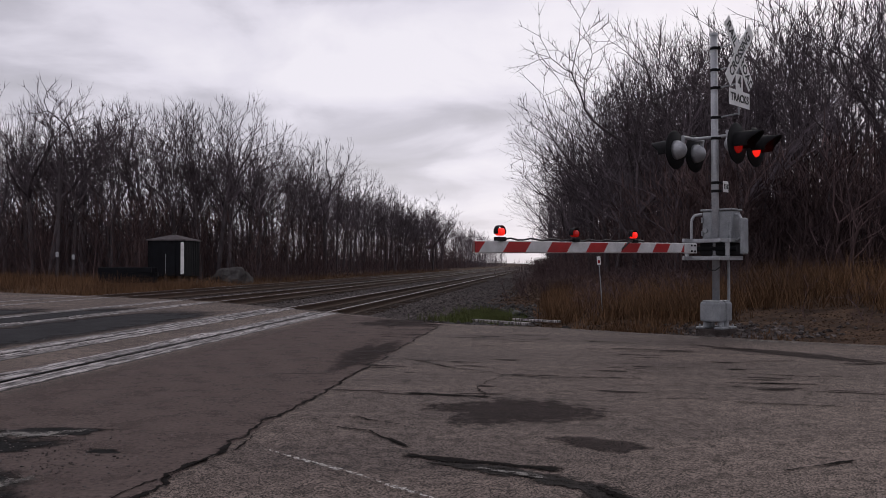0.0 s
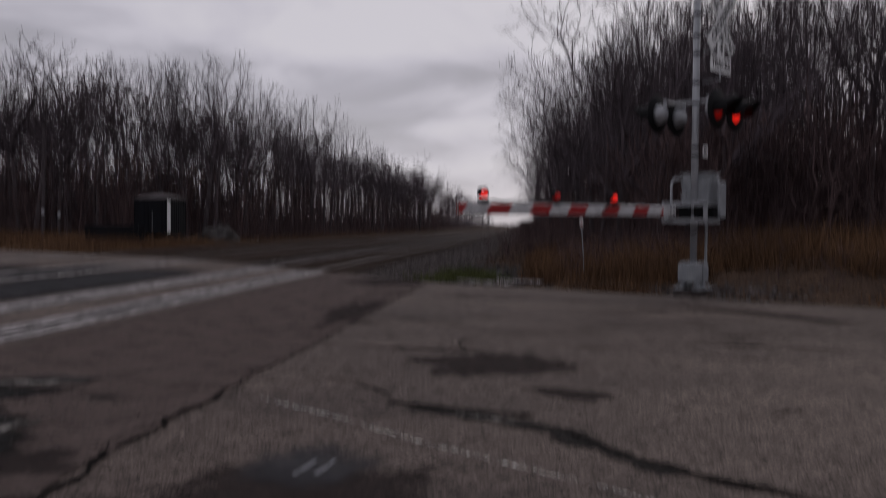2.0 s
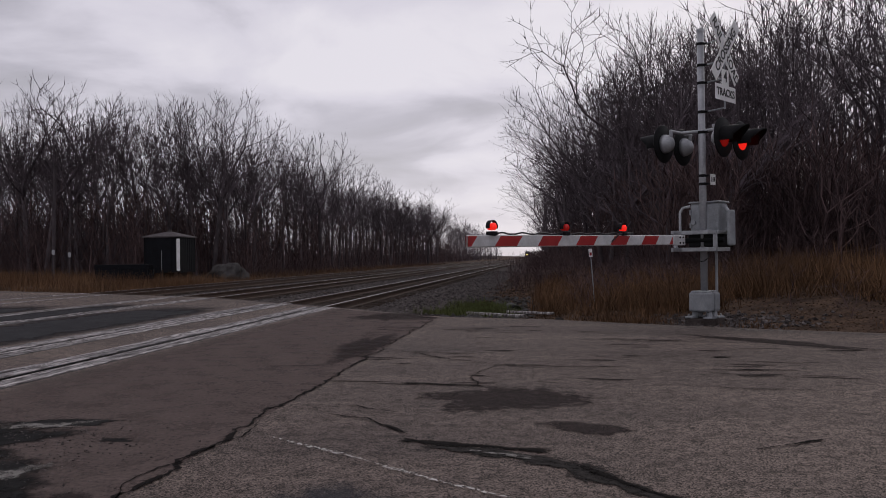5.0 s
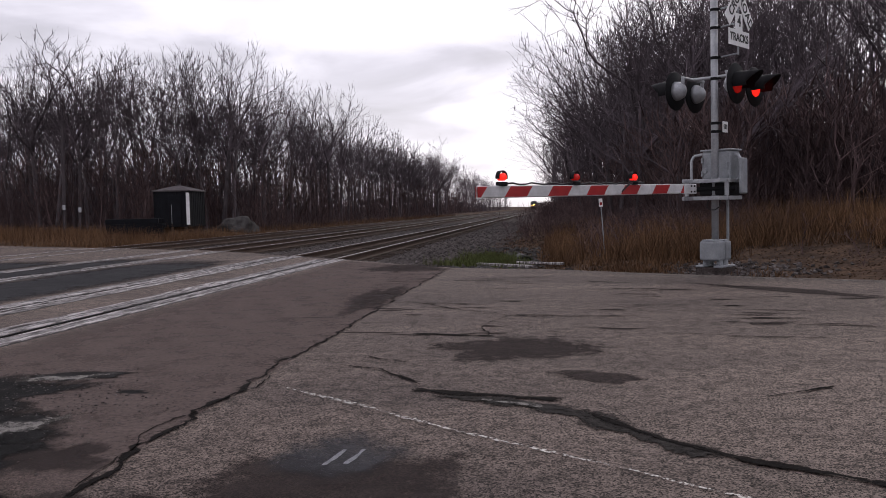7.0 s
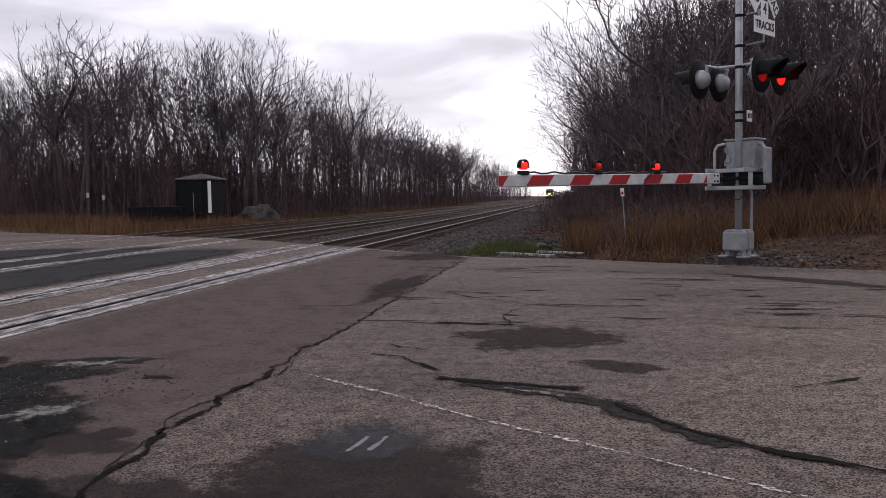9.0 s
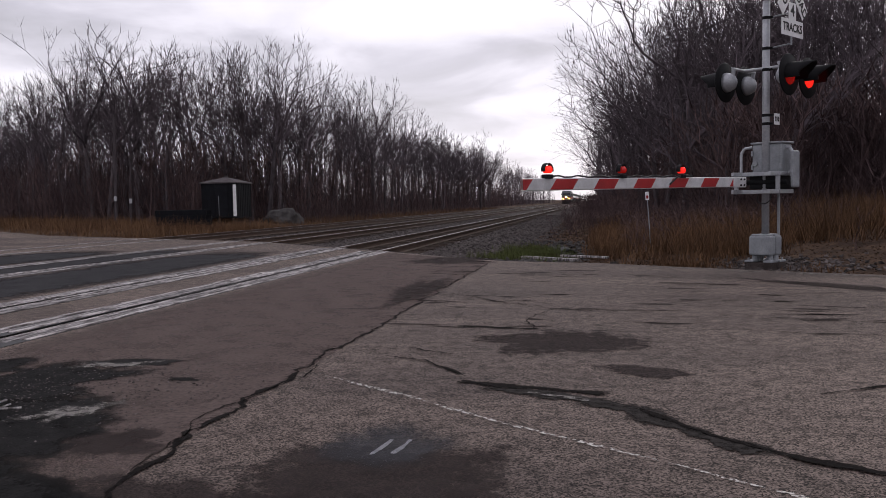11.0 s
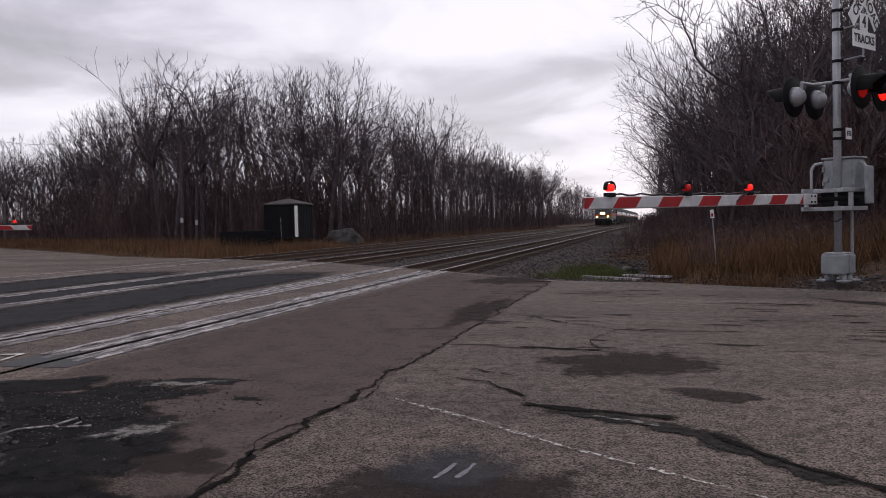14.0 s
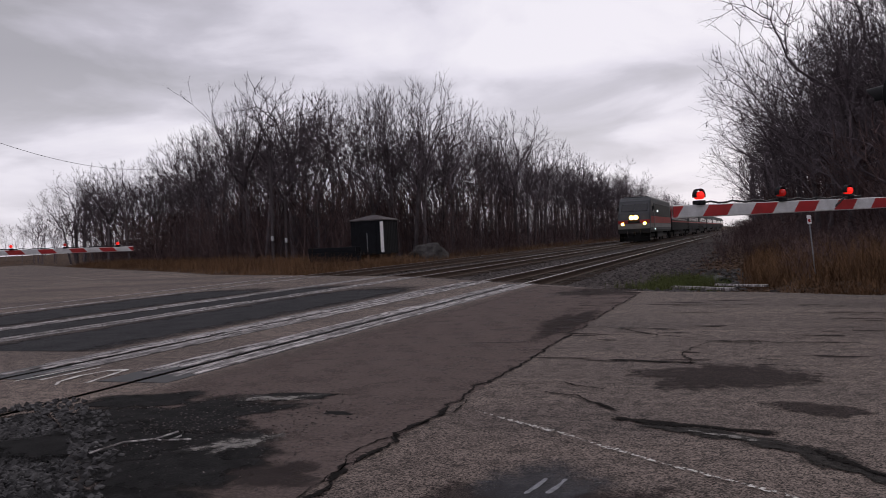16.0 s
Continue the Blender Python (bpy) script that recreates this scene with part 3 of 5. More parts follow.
def streak(name, label, points, width, mat, seed, wander=0.05, z=0.007, category="road crack"):
    """A ragged band along a line on the road: a crack, a seam or worn paint."""
    length = sum(math.dist(a, b) for a, b in zip(points, points[1:]))
    p = resample(points, max(6, int(length / 0.03)))
    d = np.gradient(p, axis=0)
    d /= np.linalg.norm(d, axis=1)[:, None] + 1e-9
    side = np.stack([-d[:, 1], d[:, 0]], 1)
    verts, fade, faces = [], [], []
    for i, (q, s) in enumerate(zip(p, side)):
        off = wander * (noise.noise((q[0] * 1.9, q[1] * 1.9, seed)) + 0.45 * noise.noise((q[0] * 6, q[1] * 6, seed + 3)) + 0.3 * noise.noise((q[0] * 17, q[1] * 17, seed + 5)))
        wide = width * (0.35 + 1.9 * abs(noise.noise((q[0] * 3, q[1] * 3, seed + 9))))
        c = q + s * off
        for k, f in ((-1, 0.0), (-0.4, 0.85), (0.4, 0.85), (1, 0.0)):
            verts.append((*(c + s * wide * k), z))
            fade.append(f * min(1.0, 0.35 + 3 * min(i, len(p) - 1 - i) / len(p) * 3))
    for i in range(len(p) - 1):
        for k in range(3):
            faces.append((i * 4 + k, (i + 1) * 4 + k, (i + 1) * 4 + k + 1, i * 4 + k + 1))
    me = mesh_from(name, verts, faces, mat)
    me.attributes.new("fade", "FLOAT", "POINT").data.foreach_set("value", fade)
    return tagged(new(name, me), label, category, kind="structure")


def build_road_wear():
    crack = "dark jagged crack in the old asphalt"
    streak("road_crack", crack, [(-1.5, 2.3), (-1.58, 3.34), (-1.64, 4.2), (-1.66, 5.2), (-1.66, 5.9), (-1.64, 6.8), (-1.64, 8.3), (-1.67, 10.2), (-1.64, 12.8), (-1.65, 15.1)], 0.026, CRACK, 1, 0.10)
    streak("road_crack", crack, [(-1.6, 3.3), (-1.75, 4.3), (-1.55, 5.2), (-1.62, 5.7)], 0.012, CRACK, 12, 0.06)
    streak("road_crack", crack, [(-1.6, 9.6), (-1.44, 9.8), (-0.84, 9.2), (-0.2, 8.5), (0.4, 8.4)], 0.02, CRACK, 2, 0.08)
    streak("road_crack", crack, [(-0.95, 7.34), (-0.59, 7.28), (-0.2, 7.24)], 0.05, CRACK, 3, 0.06)
    streak("road_crack", crack, [(-0.3, 7.2), (-0.34, 7.74), (-0.18, 8.5)], 0.014, CRACK, 4, 0.08)
    streak("road_crack", crack, [(0.98, 7.3), (1.53, 7.33), (1.85, 7.15), (2.35, 7.1), (3.1, 6.6)], 0.016, CRACK, 5, 0.05)
    streak("road_crack", crack, [(1.45, 5.05), (1.91, 5.36)], 0.016, CRACK, 6, 0.03)
    streak("road_crack", crack, [(-1.25, 5.95), (-0.9, 5.8), (-0.55, 5.3)], 0.02, CRACK, 7, 0.05)
    streak("road_crack", crack, [(-1.5, 6.1), (-1.1, 6.25), (-0.7, 6.0)], 0.014, CRACK, 17, 0.05)
    # the long broken seam with a sunken, dark lip
    streak("road_break", "dark broken seam sunk into the asphalt", [(-0.58, 5.18), (-0.2, 5.08), (0.33, 4.93)], 0.09, CRACK, 9, 0.05, category="road wear")
    streak("road_break", "dark broken seam sunk into the asphalt", [(-0.4, 5.05), (0.1, 4.86), (0.48, 4.62), (0.80, 4.14), (0.98, 3.92)], 0.15, SEAM, 10, 0.05, 0.0055, category="road wear")
    streak("road_break", "dark broken seam sunk into the asphalt", [(0.42, 4.66), (0.84, 4.16), (1.13, 3.87), (1.41, 3.7), (2.1, 3.3)], 0.045, CRACK, 11, 0.04, 0.0085, category="road wear")
    streak("road_crack", "pale dust along a broken seam", [(-0.15, 4.93), (0.25, 4.78)], 0.05, PALE, 21, 0.03, 0.009)
    wet = "darker worn patch in the asphalt"
    blot("asphalt_patch", wet, 0.02, 6.65, 0.75, 0.62, -8, STAIN, 1)
    blot("asphalt_patch", wet, 0.55, 5.6, 0.42, 0.2, -20, STAIN, 2)
    blot("asphalt_patch", wet, -0.62, 3.42, 0.78, 0.62, 4, STAIN, 3, 0.0045)
    blot("asphalt_patch", "bluish damp patch in the asphalt", -0.66, 3.80, 0.36, 0.42, 0, DAMP, 4, 0.0075)
    blot("asphalt_patch", wet, -1.3, 3.05, 0.62, 0.40, 0, STAIN, 5, 0.005)
    blot("asphalt_patch", wet, 0.15, 3.02, 0.8, 0.42, -12, STAIN, 15, 0.0053)
    blot("asphalt_patch", wet, 0.75, 3.08, 0.55, 0.3, -20, STAIN, 27, 0.0058)
    blot("asphalt_patch", wet, -0.6, 2.7, 1.1, 0.45, 0, STAIN, 26, 0.0056)
    for k, pts in enumerate(([(-0.70, 3.70), (-0.665, 3.84), (-0.65, 3.96)], [(-0.61, 3.72), (-0.585, 3.84), (-0.575, 3.96)])):
        streak("paint_mark", "short pale paint mark on the asphalt", pts, 0.026, MARK, 30 + k, 0.01, 0.0095, category="road marking")
    # thin open joints that run with the traffic
    rng = random.Random(17)
    for k in range(46):
        x, y = rng.uniform(-1.4, 5.0), rng.uniform(6.2, 12.6)
        if y < edge_y(x + 0.6, far_line) - 0.5:
            ln, slope = rng.uniform(0.2, 0.95), rng.uniform(-0.32, 0.02)
            streak("road_crack", crack, [(x, y), (x + ln * 0.5, y + ln * slope * 0.5 + rng.uniform(-0.03, 0.03)), (x + ln, y + ln * slope)], rng.uniform(0.014, 0.034), CRACK, 100 + k, 0.05)
    # crumbled black surface beside the near rail
    black = "crumbled black asphalt with loose stones"
    blot("broken_asphalt", black, -3.35, 4.75, 0.95, 0.85, 30, BROKEN, 6, 0.0055, 0.45)
    blot("broken_asphalt", black, -2.75, 4.0, 0.75, 0.62, 0, BROKEN, 7, 0.006, 0.45)
    blot("broken_asphalt", black, -3.95, 5.2, 0.6, 0.4, 20, BROKEN, 8, 0.0065, 0.4)
    blot("broken_asphalt", black, -3.5, 4.1, 0.7, 0.5, 30, BROKEN, 23, 0.0068, 0.4)
    blot("broken_asphalt", black, -2.9, 5.5, 0.38, 0.22, 10, BROKEN, 19, 0.0065, 0.5)
    blot("broken_asphalt", black, -2.35, 3.15, 0.75, 0.42, -20, BROKEN, 24, 0.0062, 0.4)
    blot("broken_asphalt", black, -1.75, 2.9, 0.6, 0.35, -20, BROKEN, 25, 0.0063, 0.4)
    blot("broken_asphalt", black, -2.5, 3.75, 0.62, 0.5, 0, BROKEN, 31, 0.0071, 0.4)
    blot("broken_asphalt", black, -1.95, 2.85, 0.95, 0.42, -8, BROKEN, 32, 0.0073, 0.4)
    blot("broken_asphalt", black, -1.1, 2.62, 0.8, 0.32, 0, BROKEN, 33, 0.0075, 0.5)
    blot("asphalt_patch", "reddish brown worn patch in the asphalt", -1.95, 3.75, 0.35, 0.3, 0, STAIN, 9, 0.0045)
    blot("dusty_patch", "pale dusty patch on broken asphalt", -2.5, 4.2, 0.3, 0.22, 40, PALE, 10, 0.0085, 0.5)
    blot("dusty_patch", "pale dusty patch on broken asphalt", -3.0, 5.42, 0.38, 0.2, 15, PALE, 11, 0.0088, 0.5)
    blot("asphalt_patch", wet, -2.3, 5.05, 0.16, 0.06, 0, BROKEN, 12, 0.005, 0.5)
    blot("asphalt_patch", wet, -1.95, 10.3, 0.36, 1.7, 2, STAIN, 13, 0.004)
    blot("asphalt_patch", wet, -2.4, 15.2, 1.1, 1.2, 20, STAIN, 14, 0.0042)
    blot("asphalt_patch", wet, 3.1, 10.7, 1.6, 0.3, -45, STAIN, 16, 0.004)
    rng = random.Random(11)
    for k in range(34):
        x, y = rng.uniform(-2.2, 5.5), rng.uniform(7.2, 13.0)
        if y < edge_y(x, far_line) - 0.4:
            blot("asphalt_patch", wet, x, y, rng.uniform(0.12, 0.45), rng.uniform(0.03, 0.08), rng.uniform(-18, 6), STAIN, 40 + k, 0.0042, 0.6, 3, 18)
    # smoother strip between the long crack and the near rail
    verts, fade, faces = [], [], []
    for j in range(27):
        for i in range(8):
            x = -4.3 + 2.66 * i / 7
            low = max(2.9, edge_y(x, near_line) + 0.15)
            verts.append((x, low + (edge_y(x, far_line) - 0.25 - low) * j / 26, 0.0028))
            fade.append((0.35 if i == 0 else 0.8) * min(1.0, 0.5 + j / 4))
    for j in range(26):
        for i in range(7):
            faces.append((j * 8 + i, j * 8 + i + 1, (j + 1) * 8 + i + 1, (j + 1) * 8 + i))
    me = mesh_from("smooth_asphalt", verts, faces, SMOOTH)
    me.attributes.new("fade", "FLOAT", "POINT").data.foreach_set("value", fade)
    tagged(new("smooth_asphalt", me), "smoother mauve-grey asphalt beside the near rail", "road", kind="structure")
    # newer dark asphalt between and inside the tracks
    for x0, x1, y0, y1, s in ((-9.15, -6.75, 7.6, 20.5, 1), (-10.75, -9.55, 8.6, 22.0, 2), (-13.9, -11.2, 10.2, 21.0, 3)):
        n = 30
        verts, fade, faces = [], [], []
        for j in range(n + 1):
            y = y0 + (y1 - y0) * j / n
            for i in range(5):
                verts.append((x0 + (x1 - x0) * i / 4, y, 0.0035))
                fade.append((0.42 if i in (0, 4) else 0.75) * min(1.0, (n - j) / 9))
        for j in range(n):
            for i in range(4):
                faces.append((j * 5 + i, j * 5 + i + 1, (j + 1) * 5 + i + 1, (j + 1) * 5 + i))
        me = mesh_from("asphalt_infill", verts, faces, ASPHALT_DARK)
        me.attributes.new("fade", "FLOAT", "POINT").data.foreach_set("value", fade)
        tagged(new("asphalt_infill", me), "newer dark asphalt laid between the rails", "road", kind="structure")
    streak("road_rim", "pale worn rim along the road edge", [(12, 8.0), (4.7, 11.62), (2.2, 12.9), (0.5, 14.15)], 0.13, PALE, 77, 0.04, 0.006, category="road wear")
    # paint
    streak("edge_line", "worn broken white edge line on the asphalt", [(-1.5, 5.3), (-1.32, 5.16), (-0.74, 4.74), (-0.22, 4.31), (0.2, 4.01), (0.55, 3.78), (0.85, 3.55), (2.6, 2.3)], 0.034, LINE, 50, 0.012, 0.006, category="road marking")
    streak("stop_line", "worn white line on the asphalt", [(-49, 45.8), (-38, 37.2), (-27, 28.6)], 0.07, LINE, 51, 0.0, 0.006, category="road marking")
    streak("stop_line", "worn white line on the asphalt", [(-27.6, 23.9), (-26.2, 25.9), (-24.9, 27.4)], 0.13, LINE, 52, 0.0, 0.006, category="road marking")
    for k, pts in enumerate((
        [(-5.95, 5.75), (-5.92, 6.2), (-5.9, 6.6)],
        [(-5.74, 5.85), (-5.72, 6.25), (-5.72, 6.6)],
        [(-5.3, 5.62), (-5.45, 5.8), (-5.52, 6.1), (-5.45, 6.4), (-5.3, 6.45), (-5.22, 6.15), (-5.12, 5.75)],
    )):
        streak("survey_mark", "curved white survey paint mark between the rails", pts, 0.045, PAINT, 60 + k, 0.0, 0.0095, category="road marking")


build_road_wear()


# ---- crossing signal with its gate ----
TURN = 52.55   # the gate arm's line


def disc_profile(bm, m, rings, sides=28):
    """A lathe: rings of (radius, height along the axis)."""
    loops = []
    for r, h in rings:
        loops.append([bm.verts.new(m @ Vector((r * math.cos(2 * math.pi * k / sides), r * math.sin(2 * math.pi * k / sides), h))) for k in range(sides)])
    for a, b in zip(loops, loops[1:]):
        for k in range(sides):
            bm.faces.new((a[k], a[(k + 1) % sides], b[(k + 1) % sides], b[k]))
    bm.faces.new(loops[0])
    bm.faces.new(list(reversed(loops[-1])))


def flasher(parent, x, y, z, facing, lens_mat):
    """One round flashing light; facing is -1 for the road side, 1 for the track side."""
    m = Matrix.Translation((x, y, z)) @ Euler((radians(90 * -facing), 0, 0)).to_matrix().to_4x4()
    bm = bmesh.new()
    disc_profile(bm, m, ((0.295, -0.012), (0.305, 0.0), (0.295, 0.012)), 36)
    board = part("target_board", bm, BLACK, parent, "round black target board", True)
    bm = bmesh.new()
    disc_profile(bm, m, ((0.150, -0.012), (0.145, -0.06), (0.115, -0.13), (0.06, -0.17), (0.0001, -0.18)))
    part("lamp_housing", bm, ALUMINIUM, board, "silver bowl-shaped housing", True)
    bm = bmesh.new()
    disc_profile(bm, m, ((0.150, 0.012), (0.140, 0.03), (0.09, 0.045), (0.0001, 0.05)))
    part("lens", bm, lens_mat, board, "round red lens", True)
    # long hood, open below
    bm = bmesh.new()
    sides = 22
    rows = []
    for depth, scale in ((0.012, 1.0), (0.20, 0.97), (0.40, 0.90)):
        row = []
        for layer in (0.175, 0.167):
            for k in range(sides + 1):
                a = math.pi * (-0.12 + 1.24 * k / sides)
                cut = 1.0 if depth < 0.3 else 0.55 + 0.45 * math.sin(max(0.0, min(math.pi, a)))
                p = Vector((layer * scale * math.cos(a), 0, layer * scale * math.sin(a)))
                row.append(bm.verts.new(Vector((x + p.x, y + facing * depth * cut, z + p.z - 0.02 * depth))))
        rows.append(row)
    w = sides + 1
    for a, b in zip(rows, rows[1:]):
        for k in range(sides):
            bm.faces.new((a[k], a[k + 1], b[k + 1], b[k]))
            bm.faces.new((a[w + k], b[w + k], b[w + k + 1], a[w + k + 1]))
    for k in range(sides):
        bm.faces.new((rows[-1][k], rows[-1][k + 1], rows[-1][w + k + 1], rows[-1][w + k]))
    part("hood", bm, BLACK, board, "long black hood", True)
    return board


def lettering(parent, text, size, m, mat=None, name="lettering"):
    cu = bpy.data.curves.new(name, "FONT")
    cu.body, cu.size, cu.extrude = text, size, 0.0015
    cu.align_x, cu.align_y = "CENTER", "CENTER"
    cu.offset = 0.004
    cu.materials.append(mat or LETTER)
    ob = new(name, cu)
    ob.parent = parent
    ob.matrix_basis = m
    return ob


def cord(points, r, name="cord"):
    """One unbroken thin cable."""
    st = Sticks()
    st.line([np.array(p, float) for p in points], [r] * len(points), 6)
    return st.mesh(name, RUBBER, True)


def build_signal(m):
    s = thing("crossing_signal", "grey aluminium mast with red flashing lights and a white crossbuck", "crossing signal", m, "crossing signals")
    bm = bmesh.new()
    tube(bm, (0, 0, 0.45), (0, 0, 4.62), 0.056, 0.054, 24)
    part("mast", bm, ALUMINIUM, s, "tall round grey aluminium mast", True)
    part("mast_cap", rod([(0, 0, 4.62), (0, 0, 4.66)], 0.062, 24), ALUMINIUM, s)
    part("foundation", boxed((-0.235, -0.22, -0.35), (0.235, 0.22, 0.085), 0.02), GRAVEL, s, "concrete footing level with the soil")
    # split junction-box base on four feet
    for sx in (-1, 1):
        bm = bmesh.new()
        a, b = sorted((sx * 0.010, sx * 0.205))
        box(bm, (a, -0.17, 0.19), (b, 0.17, 0.49), 0.03)
        box(bm, (a + 0.02, -0.14, 0.48), (b - 0.02, 0.14, 0.515), 0.015)
        part("base_casting", bm, GREY_PAINT, s, "cast grey junction box round the mast foot")
        for sy in (-1, 1):
            bm = bmesh.new()
            x0, x1 = sorted((sx * 0.03, sx * 0.235))
            y0, y1 = sorted((sy * 0.08, sy * 0.22))
            box(bm, (x0, y0, 0.085), (x1, y1, 0.115), 0.008)
            tube(bm, (sx * 0.08, sy * 0.12, 0.11), (sx * 0.09, sy * 0.11, 0.21), 0.05, 0.045, 10)
            tube(bm, (sx * 0.2, sy * 0.17, 0.11), (sx * 0.2, sy * 0.17, 0.15), 0.016, 0.016, 6)
            part("foot", bm, GREY_PAINT, s)
    for z in (4.42, 4.08, 3.80, 3.34, 3.02, 2.33, 2.20):
        bm = bmesh.new()
        tube(bm, (0, 0, z - 0.022), (0, 0, z + 0.022), 0.062, 0.062, 20)
        box(bm, (-0.025, -0.11, z - 0.016), (0.025, -0.05, z + 0.016), 0.004)
        part("clamp", bm, BLACK, s, "dark band clamp")
    # crossbuck, facing away from the tracks
    face = -0.40
    for sign, words in ((1, "CROSSING"), (-1, "RAILROAD")):
        y = face - (0.012 if sign == 1 else 0.0)
        r = Matrix.Translation((0, y, 4.26)) @ Euler((0, -sign * radians(48), 0)).to_matrix().to_4x4()
        blade = part("crossbuck_blade", boxed((-0.61, -0.003, -0.112), (0.61, 0.003, 0.112), 0.0, r), WHITE, s, "white blade with black letters")
        if sign == 1:
            lettering(blade, words, 0.20, r @ Matrix.Translation((0, -0.006, 0)) @ pose(0, 0, 0, 90))
        else:
            lettering(blade, "RAIL", 0.20, r @ Matrix.Translation((-0.36, -0.006, 0)) @ pose(0, 0, 0, 90))
            lettering(blade, "ROAD", 0.20, r @ Matrix.Translation((0.36, -0.006, 0)) @ pose(0, 0, 0, 90))
    plate = part("count_plate", boxed((-0.115, face - 0.003, 3.70), (0.115, face + 0.003, 3.95), 0.0), WHITE, s, "white plate with a black numeral")
    lettering(plate, "4", 0.24, pose(0, face - 0.006, 3.83, 90))
    plate = part("track_plate", boxed((-0.345, face - 0.004, 3.46), (0.345, face + 0.002, 3.70), 0.0), WHITE, s, "white plate with black letters")
    lettering(plate, "TRACKS", 0.165, pose(0, face - 0.008, 3.58, 90))
    for z in (4.42, 4.08, 3.80, 3.34):
        part("bracket", rod([(0, -0.08, z), (0.0, face + 0.006, z + 0.02)], 0.012, 8), GREY_PAINT, s)
    part("bracket", rod([(0, face + 0.012, 3.34), (0, face + 0.012, 4.5)], 0.014, 8), GREY_PAINT, s)
    # lights: two facing the road, two facing the tracks
    for facing in (-1, 1):
        part("light_bar", rod([(0, 0, 3.04), (0, facing * 0.36, 3.05), (0, facing * 0.36, 3.045)], 0.026, 12), ALUMINIUM, s, "grey tube carrying the lights")
        part("light_bar", rod([(-0.34, facing * 0.36, 3.05), (0.34, facing * 0.36, 3.05)], 0.024, 12), ALUMINIUM, s, "grey tube carrying the lights")
        for k, x in enumerate((-0.31, 0.31)):
            flasher(s, x, facing * 0.50, 2.86, facing, LAMP_LOW if k == 0 else LAMP_ON)
            part("light_hanger", rod([(x, facing * 0.36, 3.05), (x, facing * 0.38, 2.92)], 0.03, 10), ALUMINIUM, s)
    tag = part("tag_plate", boxed((0.02, -0.125, 2.185), (0.19, -0.115, 2.355), 0.004), WHITE, s, "small white plate with dark marks")
    for k in range(3):
        part("tag_mark", boxed((0.045 + 0.045 * k, -0.129, 2.235), (0.07 + 0.045 * k, -0.126, 2.31)), LETTER, tag)
    # conduit beside the foot
    part("conduit", rod([(0.16, -0.13, 0.48), (0.16, -0.13, 1.1), (0.16, -0.1, 1.2)], 0.022, 10), GREY_PAINT, s, "grey upright conduit")
    return s


